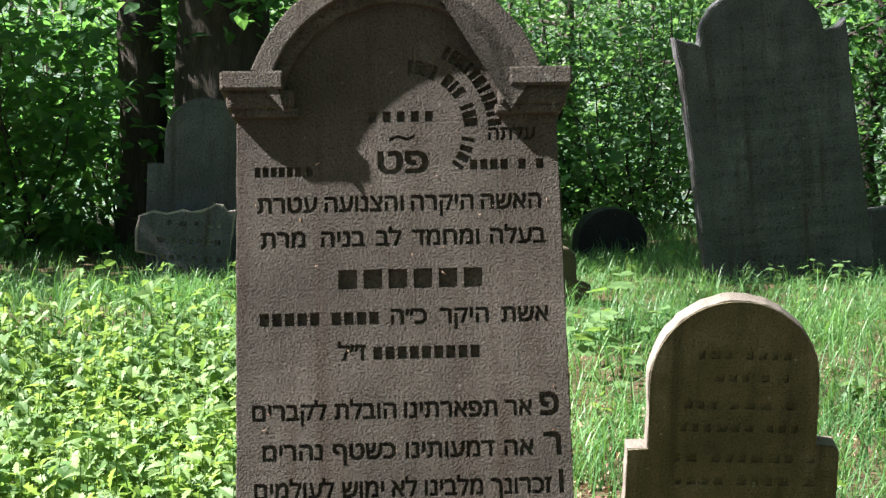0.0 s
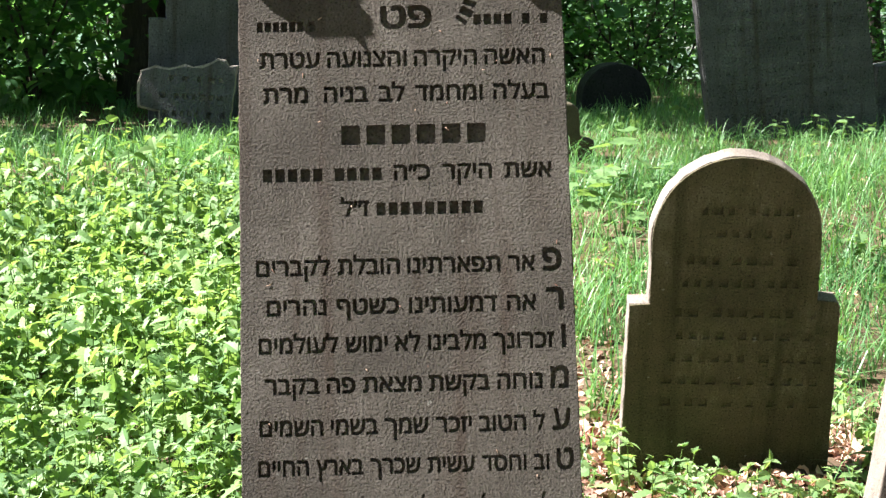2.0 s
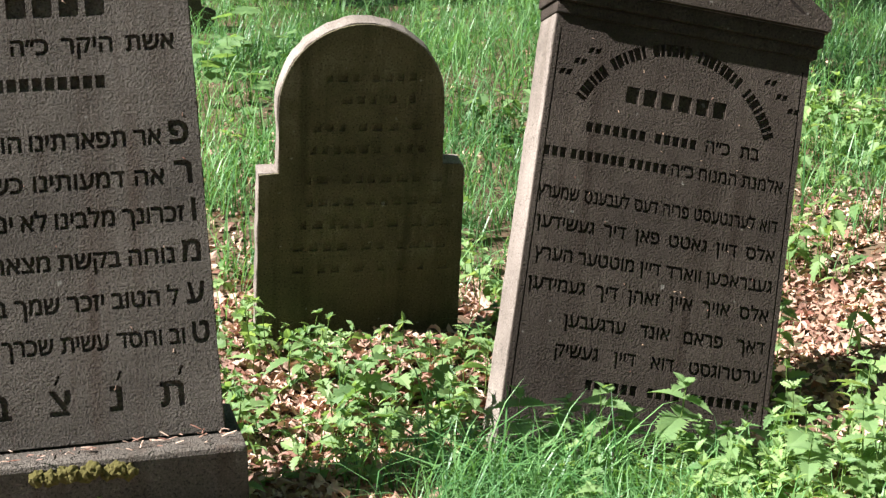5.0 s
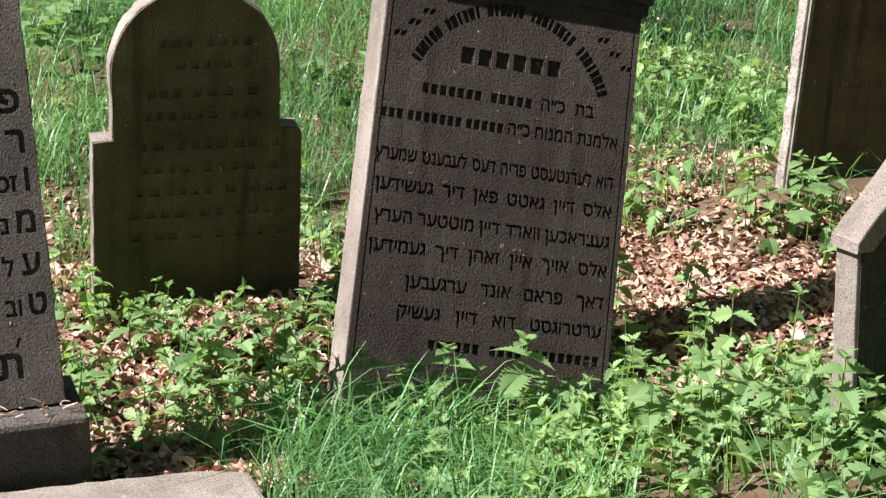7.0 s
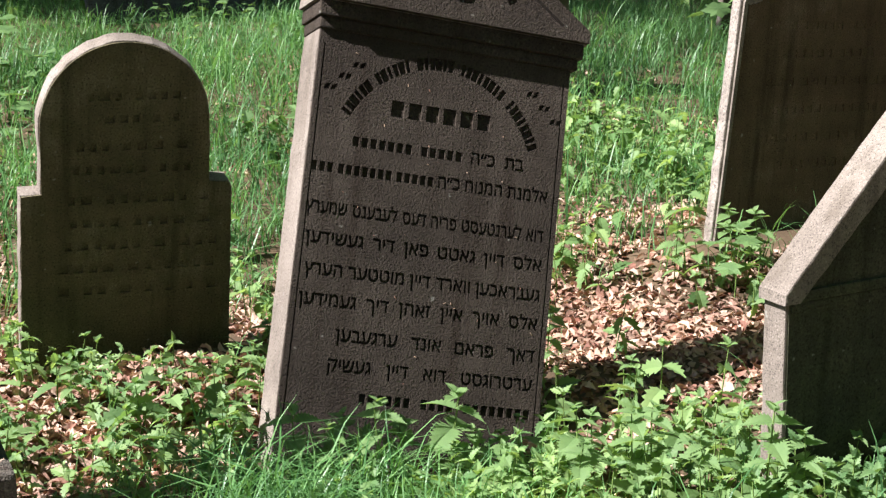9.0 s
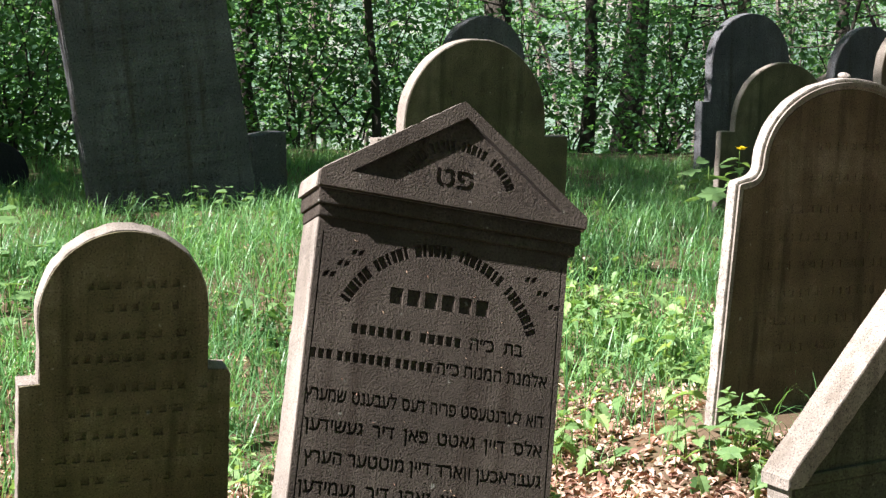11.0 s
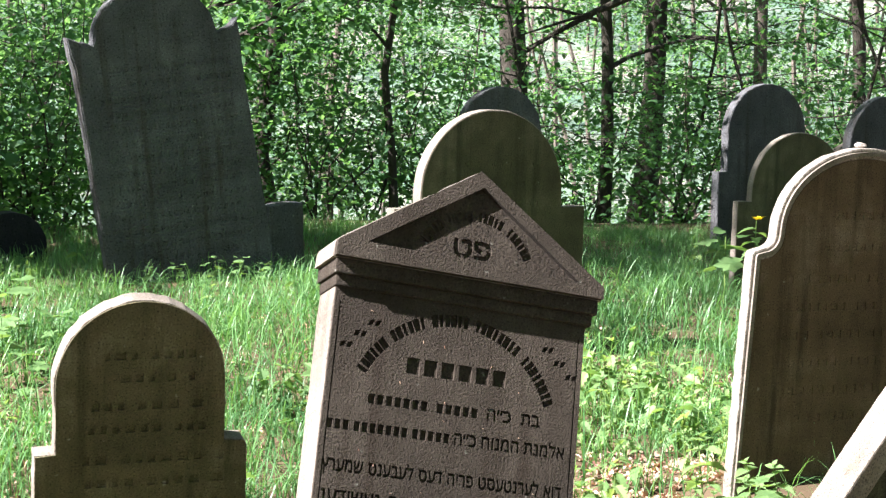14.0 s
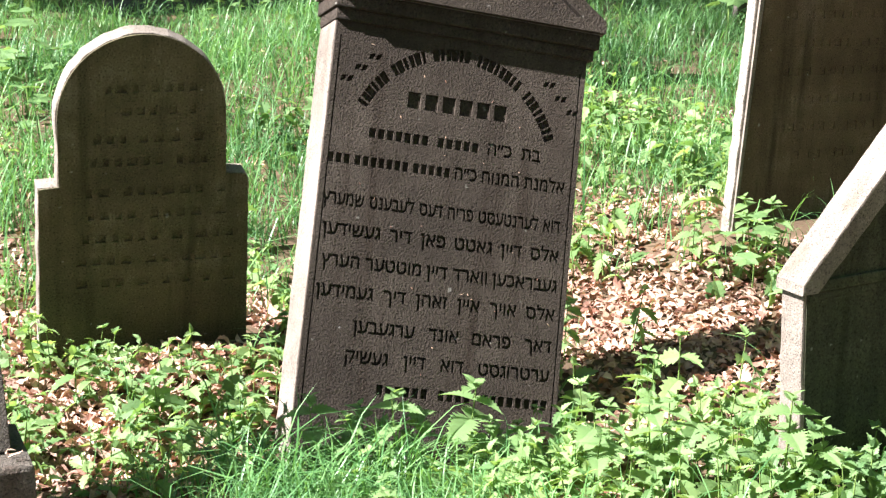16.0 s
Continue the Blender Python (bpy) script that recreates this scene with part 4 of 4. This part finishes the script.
tree("young tree with level twigs", 17.05, 13.0, 0.032, 16.9, 6.0, 0.3, 22, 1.9, 0.06, 50, seed=6, green=SPRING_LEAF)
tree("dark tree at the edge of the wood", 20.6, 18.0, 0.16, 20.8, 9.0, 0.2, 18, 2.2, 0.08, 40, seed=7)
tree("thin dark tree in the wood", 23.5, 15.0, 0.055, 23.7, 8.0, 0.25, 16, 1.8, 0.07, 45, seed=8)
tree("leaning dark tree in the wood", 24.5, 17.0, 0.12, 27.2, 9.0, 0.3, 12, 1.9, 0.08, 35, seed=9)
tree("pale-barked tree in sunlight", 28.3, 19.0, 0.085, 28.3, 9.0, 0.3, 10, 2.2, 0.07, 25, LIGHT_BARK, seed=10, green=SPRING_LEAF)
tree("slim grey tree with bare twigs", 31.2, 15.5, 0.062, 31.5, 8.0, 0.3, 12, 2.0, 0.06, 14, seed=11, green=SPRING_LEAF)
for i, (az, d) in enumerate(((-13.0, 12.5), (-11.5, 14.5), (-6.5, 15.5), (-2.0, 18.0), (1.5, 15.0), (4.6, 13.0), (6.4, 14.5), (10.8, 16.5), (15.0, 18.5), (18.8, 21.0), (22.2, 23.0), (26.5, 22.0), (30.0, 24.0), (33.5, 19.0), (35.5, 16.5), (12.0, 22.0), (3.0, 20.0), (-7.0, 19.0))):
    tree("tree in fresh leaf in the wood", az, d, 0.016 + 0.010 * (i % 3), az + (i % 5 - 2) * 0.9, 7.5 + i % 3, 0.08, 20, 2.1, 0.062, 66 if az < 20 else 30, LIGHT_BARK, seed=30 + i, green=(TREE_LEAF, SPRING_LEAF)[i % 2], spray=0.6, template=simple_leaf())


for i, (az, d) in enumerate(((22.2, 14.0), (25.6, 14.6), (28.9, 14.2), (30.6, 13.6), (33.0, 14.4))):
    tree("bare twiggy young tree with few leaves", az, d, 0.016, az + 4.5 * (1 if i % 2 else -1), 5.0, 0.12, 26, 1.5, 0.05, 7, seed=90 + i, spray=0.35)


def shrub(label, az, d, hgt, seed, leaf=0.08, per=60, green=TREE_LEAF, wide=1.0, stems=7):
    rg = random.Random(seed)
    base = at(az, d, 0)
    base.z = height(base.x, base.y) - 0.05
    g = thing("shrub", Matrix.Translation(base), label, "shrub", "shrubs at the edge of the wood")
    sprays = []
    for i in range(stems):
        bm = bmesh.new()
        a = rg.random() * 6.283
        q = Vector((math.cos(a) * wide * rg.uniform(0.3, 1), math.sin(a) * wide * rg.uniform(0.3, 1), hgt * rg.uniform(0.6, 1.05)))
        b = crooked(Vector((0, 0, 0)), q, 6, 0.05, rg)
        tube(bm, b, [0.010 * (1 - 0.13 * j) for j in range(7)], 5)
        for j in range(1, 7):
            for _ in range(3):
                sprays.append((b[j] + Vector((rg.gauss(0, 0.22), rg.gauss(0, 0.22), rg.gauss(0, 0.10))) * wide, rg.uniform(0.22, 0.42)))
        part("stem", bm, BARK, g)
    mesh_part("foliage", leaf_mesh("leaves", sprays, leaf, per, seed), green, g)
    return g


for i, (az, d, h, green) in enumerate(((-12.6, 10.6, 1.8, 0), (-14.2, 11.6, 1.9, 0), (-6.2, 12.2, 1.6, 0), (-10.0, 12.4, 2.2, 0), (-5.5, 11.6, 2.0, 0), (2.8, 12.8, 1.9, 1), (4.2, 12.4, 1.4, 1), (5.8, 12.0, 1.6, 1), (6.8, 13.4, 2.3, 1), (0.5, 12.8, 1.8, 0),
        (9.8, 13.6, 1.8, 1), (12.0, 13.0, 1.6, 0), (14.6, 12.8, 1.5, 1), (16.2, 13.8, 1.7, 0), (18.3, 14.2, 1.7, 1), (21.3, 14.6, 1.6, 0), (23.0, 16.0, 1.6, 1), (26.0, 14.0, 1.2, 0), (27.6, 15.4, 1.3, 1), (30.2, 15.0, 1.1, 0), (32.5, 14.2, 1.2, 1))):
    shrub("leafy shrub at the edge of the wood", az, d, h, 70 + i, 0.095 if az < 0 else 0.062, 55 if az < 8 else 34, (TREE_LEAF, SPRING_LEAF)[green])


for i in range(7):
    rgb = random.Random(300 + i)
    shrub("low young growth on the bank under the trees", -3.0 + 1.55 * i + rgb.uniform(-0.5, 0.5), rgb.uniform(13.4, 15.0), rgb.uniform(0.8, 1.4), 400 + i, 0.07, 34, SPRING_LEAF, 1.1, 5)


def far_wood():
    """The wooded slope across the valley: thin stems and leaf clumps that nobody could count."""
    e = thing("far_wood", Matrix.Identity(4), "distant wood in pale spring leaf on the far slope", "wood", "", "stuff")
    rg = random.Random(5)
    bm = bmesh.new()
    sprays = []
    for _ in range(240):
        az, d = rg.uniform(-18, 40), rg.uniform(26, 75)
        b = at(az, d, 0)
        b.z = height(b.x, b.y)
        h = rg.uniform(5, 9)
        pts = crooked(b, b + Vector((rg.gauss(0, 0.5), rg.gauss(0, 0.5), h)), 4, 0.15, rg)
        tube(bm, pts, [0.05, 0.042, 0.034, 0.024, 0.012], 5)
        for _ in range(14):
            p = pts[0].lerp(pts[-1], rg.uniform(0.08, 1.0))
            sprays.append((p + Vector((rg.gauss(0, 0.9), rg.gauss(0, 0.9), 0)), rg.uniform(0.6, 1.2)))
    part("stems", bm, LIGHT_BARK, e)
    mesh_part("leaves", leaf_mesh("leaves", sprays, 0.10, 80, 5, simple_leaf()), SPRING_LEAF, e)


far_wood()


def long_limb():
    """A dark bent bough that reaches in from a tree standing further along the bank."""
    base = at(40.0, 13.0, 0)
    base.z = height(base.x, base.y) - 0.15
    g = thing("tree", Matrix.Translation(base), "leaning dark tree with one long bent bough", "tree", "trees behind the burial ground")
    bm = bmesh.new()
    top = at(36.5, 13.2, 5.2)
    rg = random.Random(3)
    tube(bm, [p - base for p in crooked(base, top, 8, 0.06, rg)], [0.2 - 0.016 * i for i in range(9)], 10)
    part("trunk", bm, BARK, g, "", None, True)
    bm = bmesh.new()
    way = [at(36.5, 13.2, 5.0), at(32.0, 13.4, 3.1), at(27.8, 13.6, 2.30), at(26.8, 13.6, 2.10), at(26.4, 13.6, 1.90), at(25.9, 13.6, 1.93), at(24.7, 13.7, 1.84), at(23.3, 13.8, 1.70), at(21.9, 13.9, 1.52), at(20.9, 14.0, 1.36)]
    tube(bm, [p - base for p in way], [0.085, 0.068, 0.055, 0.055, 0.046, 0.035, 0.030, 0.024, 0.018, 0.008], 8)
    for i in range(5, 9):
        for s in (-1, 1):
            e = way[i] + Vector((rg.uniform(-0.7, 0.1), 0.3 * s, rg.uniform(-0.35, 0.3)))
            tube(bm, [way[i] - base, (way[i] + e) / 2 - base, e - base], [0.014, 0.01, 0.004], 4)
    part("bough", bm, BARK, g, "long dark bent bough")


long_limb()


def fallen_log():
    a, b = at(30.2, 12.6, 0.78), at(34.0, 12.2, 1.25)
    g = thing("fallen_log", Matrix.Translation(a), "dark fallen tree trunk slanting behind the stones", "log")
    bm = bmesh.new()
    pts = crooked(a - Vector((0.5, 0, 0.35)), b + Vector((1.2, 0, 0.5)), 7, 0.03, random.Random(2))
    tube(bm, [p - a for p in pts], [0.05, 0.06, 0.065, 0.07, 0.075, 0.08, 0.085, 0.09], 9)
    part("trunk", bm, BARK, g, "", None, True)


fallen_log()


# ---------------------------------------------------------------- single plants and small things
def nettle_plant():
    """One nettle: stem, pairs of toothed leaves, small top leaves."""
    g = thing("nettle_plant", Matrix.Identity(4), "fresh green stinging nettle with toothed leaves", "nettle", "nettles at the foot of the stones")
    me = stem_mesh("stem", [(Vector((0, 0, -0.03)), Vector((0.01, 0.0, 0.26)))], 0.003)
    st = mesh_part("stem", me, STEM, g)
    lm = bpy.data.meshes.new("leaf")
    vs, fs = serrate_leaf(9, 0.31, 0.26)
    lm.from_pydata(vs, [], fs)
    lm.materials.append(NETTLE)
    turn = 0.4
    for z, s, up in ((0.07, 0.06, -0.25), (0.13, 0.085, -0.15), (0.18, 0.092, -0.05), (0.225, 0.075, 0.1), (0.25, 0.05, 0.35), (0.262, 0.03, 0.7)):
        turn += 1.57
        for side in (0.0, math.pi):
            ob = new("leaf", lm)
            ob.parent = st
            ob.matrix_basis = Matrix.Translation((0, 0, z)) @ Matrix.Rotation(turn + side, 4, "Z") @ Matrix.Rotation(up, 4, "X") @ Matrix.Rotation(0.2 * math.sin(9 * z + side), 4, "Y") @ Matrix.Diagonal((s, s, s, 1))
    return g


first = nettle_plant()
rn = random.Random(12)
SPOTS = [(0.94, 3.66), (1.00, 3.62), (1.06, 3.70), (1.12, 3.64), (1.19, 3.70), (1.26, 3.62), (1.03, 3.74), (1.16, 3.76), (1.34, 3.66), (1.40, 3.72), (1.34, 3.46), (1.43, 3.30), (1.50, 3.42), (1.58, 3.32), (1.66, 3.40), (1.74, 3.28), (1.80, 3.16), (1.88, 3.12), (1.62, 3.62), (0.52, 4.18), (0.62, 4.25), (0.80, 4.12), (0.95, 4.22), (0.88, 3.95), (0.62, 3.92), (0.75, 3.80),
         (2.52, 4.72), (2.46, 4.86), (2.38, 4.78), (2.60, 4.82), (2.56, 4.66), (2.66, 4.74), (2.44, 4.70), (1.78, 4.3), (1.70, 4.6), (1.86, 3.95), (0.02, 3.40), (0.30, 3.42), (-0.30, 3.40)]
for i, (x, y) in enumerate(SPOTS):
    s = rn.uniform(0.6, 0.95) * (1.1 if y > 4.6 and x > 2.2 else 0.55 if x < 0.4 else 0.7 if y > 3.7 else 1.15 if 0.9 < x < 1.3 else 1.0)
    m = Matrix.Translation((x, y, height(x, y))) @ Matrix.Rotation(rn.random() * 6.283, 4, "Z") @ Matrix.Rotation(rn.uniform(-0.2, 0.2), 4, "X")
    if i == 0:
        first.matrix_basis = m
        first.scale = (s, s, s)
    else:
        copy_thing(first, m).scale = (s, s, s)


for x, y, s in ((-0.98, 6.6, 1.25), (-1.16, 6.65, 1.3), (-1.32, 6.5, 1.1), (-0.85, 6.5, 1.0)):      # tall ones before the broken piece
    copy_thing(first, Matrix.Translation((x, y, height(x, y))) @ Matrix.Rotation(x * 7, 4, "Z")).scale = (s, s, s)


def maple_seedling():
    """A seedling: thin stem and broad five-lobed leaves on stalks."""
    g = thing("maple_seedling", Matrix.Identity(4), "maple seedling with pale lobed leaves in the grass", "seedling", "maple seedlings in the grass")
    st = mesh_part("stem", stem_mesh("stem", [(Vector((0, 0, -0.02)), Vector((0.01, 0, 0.27)))], 0.003), STEM, g)
    vs, fs = [(0, 0.0, 0), (0, 0.42, -0.03)], []
    rim = []
    for k in range(15):
        a = radians(-120 + 240 * k / 14)
        rr = (0.62, 0.36, 0.46)[k % 3] if k not in (6, 7, 8) else (0.5, 0.72, 0.5)[k - 6]
        rim.append(len(vs))
        vs.append((math.sin(a) * rr, 0.42 + math.cos(a) * rr * 0.8, 0.05 * math.cos(3 * a) - 0.10 * rr))
    for p, q in zip(rim, rim[1:]):
        fs.append((1, q, p))
    fs += [(0, 1, rim[0]), (0, rim[-1], 1)]
    lm = bpy.data.meshes.new("leaf")
    lm.from_pydata(vs, [], fs)
    lm.materials.append(NETTLE)
    for k, (z, sz, up) in enumerate(((0.12, 0.09, 0.1), (0.16, 0.10, 0.0), (0.20, 0.11, -0.1), (0.235, 0.11, 0.1), (0.26, 0.10, 0.2), (0.272, 0.08, 0.5), (0.275, 0.06, 0.8))):
        ob = new("leaf", lm)
        ob.parent = st
        a = k * 2.4
        ob.matrix_basis = Matrix.Translation((-math.sin(a) * 0.03, math.cos(a) * 0.03, z)) @ Matrix.Rotation(a, 4, "Z") @ Matrix.Rotation(up - 0.35, 4, "X") @ Matrix.Diagonal((sz, sz, sz, 1))
    return g


seedling = maple_seedling()
SEEDS = [(0.70, 7.40, 1.15), (0.62, 7.15, 0.8), (0.86, 7.3, 0.7), (1.58, 8.72, 0.45), (1.76, 8.70, 0.55), (2.02, 8.74, 0.4), (1.45, 8.72, 0.4), (1.90, 8.75, 0.5), (0.52, 6.9, 0.9), (0.66, 6.6, 0.8), (4.08, 7.9, 1.3), (2.5, 4.62, 0.8)]
for i, (x, y, s) in enumerate(SEEDS):
    m = Matrix.Translation((x, y, height(x, y))) @ Matrix.Rotation(i * 1.7, 4, "Z")
    ob = seedling if i == 0 else copy_thing(seedling, m)
    if i == 0:
        ob.matrix_basis = m
    ob.scale = (s, s, s)


def yellow_flower():
    x, y = 4.20, 7.85
    g = thing("flower", Matrix.Translation((x, y, height(x, y))), "yellow flower on a green stem beside a dark gravestone", "flower")
    h = 1.5 - 8.9 * math.tan(radians(5.56)) - height(x, y)
    mesh_part("stem", stem_mesh("stem", [(Vector((0, 0, -0.02)), Vector((0.02, 0, h)))], 0.004), STEM, g)
    lm = bpy.data.meshes.new("petal")
    vs, fs = plain_leaf(0.4, 0.1, 0.05)
    lm.from_pydata(vs, [], fs)
    lm.materials.append(YELLOW)
    gl = bpy.data.meshes.new("leaf")
    gl.from_pydata(*[SERRATE[0], [], SERRATE[1]])
    gl.materials.append(NETTLE)
    for k in range(10):
        ob = new("petal", lm)
        ob.parent = g
        ob.matrix_basis = Matrix.Translation((0.02 + 0.01 * (k % 3), 0, h + 0.006 * (k // 5))) @ Matrix.Rotation(k * 1.256, 4, "Z") @ Matrix.Rotation(0.5, 4, "X") @ Matrix.Diagonal((0.028, 0.028, 0.028, 1))
    for k in range(12):
        ob = new("leaf", gl)
        ob.parent = g
        ob.matrix_basis = Matrix.Translation((0.015, 0, h * (0.35 + 0.05 * k))) @ Matrix.Rotation(k * 2.4, 4, "Z") @ Matrix.Diagonal((0.09, 0.09, 0.09, 1))


yellow_flower()


def moss_and_straw():
    """Moss cushions and dry straw on the ledge of the plinth."""
    rg = random.Random(21)
    m = leaned(-0.0624, 3.456, 0.1925, 2.0, 1.0, 0.0, 0.96)
    for k in range(9):
        x = -0.03 + 0.022 * k + rg.uniform(-0.006, 0.006)
        p = m @ Vector((x, -0.083 + rg.uniform(-0.004, 0.004), -0.022 - 0.012 * rg.random()))
        bm = bmesh.new()
        bmesh.ops.create_icosphere(bm, subdivisions=3, radius=0.016)
        for v in bm.verts:
            v.co *= 1 + 0.45 * noise.noise(v.co * 120 + Vector((k, 0, 0)))
        g = new("moss_cushion")
        g.matrix_basis = Matrix.Translation(p)
        tagged(g, "yellow-green moss cushion on the plinth edge", "moss", "moss on the plinth")
        part("cushion", bm, MOSS, g)
    me = bpy.data.meshes.new("straw")
    vs, fs = [], []
    for k in range(70):
        x, y, a, ln = rg.uniform(-0.36, 0.37), rg.uniform(-0.075, -0.006), rg.random() * 6.283, rg.uniform(0.01, 0.03)
        p = m @ Vector((x, y, 0.001 + 0.012 * rg.random()))
        d = Vector((math.cos(a), math.sin(a) * 0.5, rg.uniform(-0.1, 0.4))) * ln
        n = Vector((-d.y, d.x, 0)).normalized() * 0.0016
        o = len(vs)
        vs += [tuple(p - n), tuple(p + n), tuple(p + d + n), tuple(p + d - n), tuple(p + d * 0.5 + Vector((0, 0, 0.002)))]
        fs += [(o, o + 1, o + 4), (o + 1, o + 2, o + 4), (o + 2, o + 3, o + 4), (o + 3, o, o + 4)]
    me.from_pydata(vs, [], fs)
    me.materials.append(LITTER)
    tagged(new("straw", me), "dry straw and leaf scraps on the plinth ledge", "straw", "", "stuff")


moss_and_straw()


def face_scraps(label, m, xs, zs, n, seed):
    """Dry stalks and seed scraps caught on a stone's rough face."""
    rg = random.Random(seed)
    vs, fs = [], []
    for _ in range(n):
        p = m @ Vector((rg.uniform(*xs), -0.0008, rg.uniform(*zs)))
        a, ln, w = rg.gauss(-1.2, 0.7), rg.uniform(0.003, 0.012), rg.uniform(0.0006, 0.0014)
        d, u = Vector((math.cos(a), 0, math.sin(a))) * ln, Vector((-math.sin(a), 0, math.cos(a))) * w
        out = Vector((0, -0.0012, 0))
        o = len(vs)
        vs += [tuple(p - u), tuple(p + u), tuple(p + d + u * 0.4 + out), tuple(p + d - u * 0.4 + out), tuple(p + d * 0.5 + out * 1.3)]
        fs += [(o, o + 1, o + 4), (o + 1, o + 2, o + 4), (o + 2, o + 3, o + 4), (o + 3, o, o + 4)]
    me = bpy.data.meshes.new("plant_scraps")
    me.from_pydata(vs, [], fs)
    me.materials.append(LITTER)
    tagged(new("plant_scraps", me), label, "scraps", "", "stuff")


face_scraps("dry stalks and seeds stuck on the tall brown stone", leaned(-0.0624, 3.456, 0.1925, 2.0, 1.0, 13.0, 0.96), (-0.30, 0.32), (0.05, 1.2), 26, 5)
face_scraps("dry stalks and seeds stuck on the leaning dark stone", LEANING, (-0.27, 0.30), (0.1, 0.85), 26, 6)


# ---------------------------------------------------------------- unseen trees behind the stand, added to cut the sky light
def light_blocking_trees():
    rg = random.Random(44)
    g = thing("tree", Matrix.Translation((2.0, -5.0, height(2.0, -5.0) - 0.1)), "unseen leafy tree added to block sky and sun", "tree", "trees behind the path")
    bm = bmesh.new()
    pts = crooked(Vector((0, 0, 0)), Vector((0.2, 0.1, 8.5)), 8, 0.06, rg)
    tube(bm, pts, [0.2 * (1 - 0.1 * i) for i in range(9)], 9)
    part("trunk", bm, BARK, g, "", None, True)
    sprays = []
    for i in range(14):
        t = 0.2 + 0.78 * i / 13
        p = pts[0].lerp(pts[-1], t)
        a, ln = rg.random() * 6.283, 2.3 * (1 - 0.5 * t)
        q = p + Vector((math.cos(a) * ln, math.sin(a) * ln, 0.3))
        bm = bmesh.new()
        tube(bm, crooked(p, q, 4, 0.05, rg), [0.04, 0.033, 0.026, 0.018, 0.008], 5)
        part("bough", bm, BARK, g)
        for _ in range(9):
            sprays.append((p.lerp(q, rg.uniform(0.25, 1.1)) + Vector((rg.gauss(0, 0.35), rg.gauss(0, 0.35), rg.gauss(0, 0.3))), rg.uniform(0.5, 0.9)))
    mesh_part("crown", leaf_mesh("crown", sprays, 0.20, 34, 44), TREE_LEAF, g)
    for k, (x, y) in enumerate(((-1.8, -6.0), (-5.5, -5.5), (-9.5, -6.5), (-14.0, -6.0), (5.4, -4.2), (8.6, -1.2), (10.5, 2.8), (12.5, 6.5), (0.5, -10.0), (4.5, -9.0), (-4.0, -10.0), (8.5, -6.5))):
        c = copy_thing(g, Matrix.Translation((x, y, height(x, y) - 0.1)) @ Matrix.Rotation(k * 1.9, 4, "Z"))
        c.scale = (1.0, 1.0, 1.0 + 0.12 * (k % 3))
    # One more unseen copy on the left, added to shade the old trunks.
    copy_thing(g, Matrix.Translation((-4.5, 10.0, height(-4.5, 10.0) - 0.1))).scale = (0.75, 0.75, 0.75)


light_blocking_trees()


def shade_tree(x, y, seed):
    """An unseen tall bare-stemmed tree, leafy in its top only, shading the back stones."""
    rg = random.Random(seed)
    g = thing("tree", Matrix.Translation((x, y, height(x, y) - 0.1)), "unseen bare-stemmed tree with a high crown, added for shade", "tree", "trees beside the burial ground")
    bm = bmesh.new()
    pts = crooked(Vector((0, 0, 0)), Vector((0.3, 0.1, 10.0)), 8, 0.06, rg)
    tube(bm, pts, [0.17 * (1 - 0.1 * i) for i in range(9)], 9)
    part("trunk", bm, BARK, g, "", None, True)
    sprays = []
    for i in range(12):
        p = pts[0].lerp(pts[-1], 0.66 + 0.33 * i / 11)
        a, ln = i * 2.4, rg.uniform(1.2, 2.1)
        q = p + Vector((math.cos(a) * ln, math.sin(a) * ln * 0.75, 0.4))
        bm = bmesh.new()
        tube(bm, crooked(p, q, 4, 0.05, rg), [0.035, 0.03, 0.022, 0.015, 0.007], 5)
        part("bough", bm, BARK, g)
        for _ in range(8):
            sprays.append((p.lerp(q, rg.uniform(0.2, 1.1)) + Vector((rg.gauss(0, 0.3), rg.gauss(0, 0.3), rg.gauss(0, 0.25))), rg.uniform(0.45, 0.8)))
    mesh_part("crown", leaf_mesh("crown", sprays, 0.16, 32, seed), TREE_LEAF, g)


shade_tree(-3.1, 9.2, 45)


def sky_blocking_tree():
    """An unseen tall tree, its wide crown added overhead to cut the sky light."""
    rg = random.Random(61)
    base = Vector((5.2, -2.2, height(5.2, -2.2) - 0.15))
    g = thing("tree", Matrix.Translation(base), "unseen spreading tree added overhead to block sky light", "tree", "trees behind the path")
    bm = bmesh.new()
    pts = crooked(Vector((0, 0, 0)), Vector((-0.6, 0.8, 10.0)), 8, 0.06, rg)
    tube(bm, pts, [0.34 * (1 - 0.1 * i) for i in range(9)], 12)
    part("trunk", bm, BARK, g, "", None, True)
    sprays = []
    for i in range(16):
        q = Vector((-6.6 + 8.6 * ((i * 0.618) % 1.0), 0.5 + 11.5 * (i + 0.5) / 16, rg.uniform(7.2, 9.6)))
        p = pts[4 + i % 4]
        bm = bmesh.new()
        way = crooked(p, q, 6, 0.12, rg)
        tube(bm, way, [0.09 * (1 - 0.14 * j) for j in range(7)], 6)
        part("bough", bm, BARK, g)
        for w in way[2:]:
            for _ in range(3):
                sprays.append((w + Vector((rg.gauss(0, 0.8), rg.gauss(0, 0.8), rg.gauss(0, 0.35))), rg.uniform(0.7, 1.2)))
    mesh_part("crown", leaf_mesh("crown", sprays, 0.20, 40, 61), TREE_LEAF, g)


sky_blocking_tree()
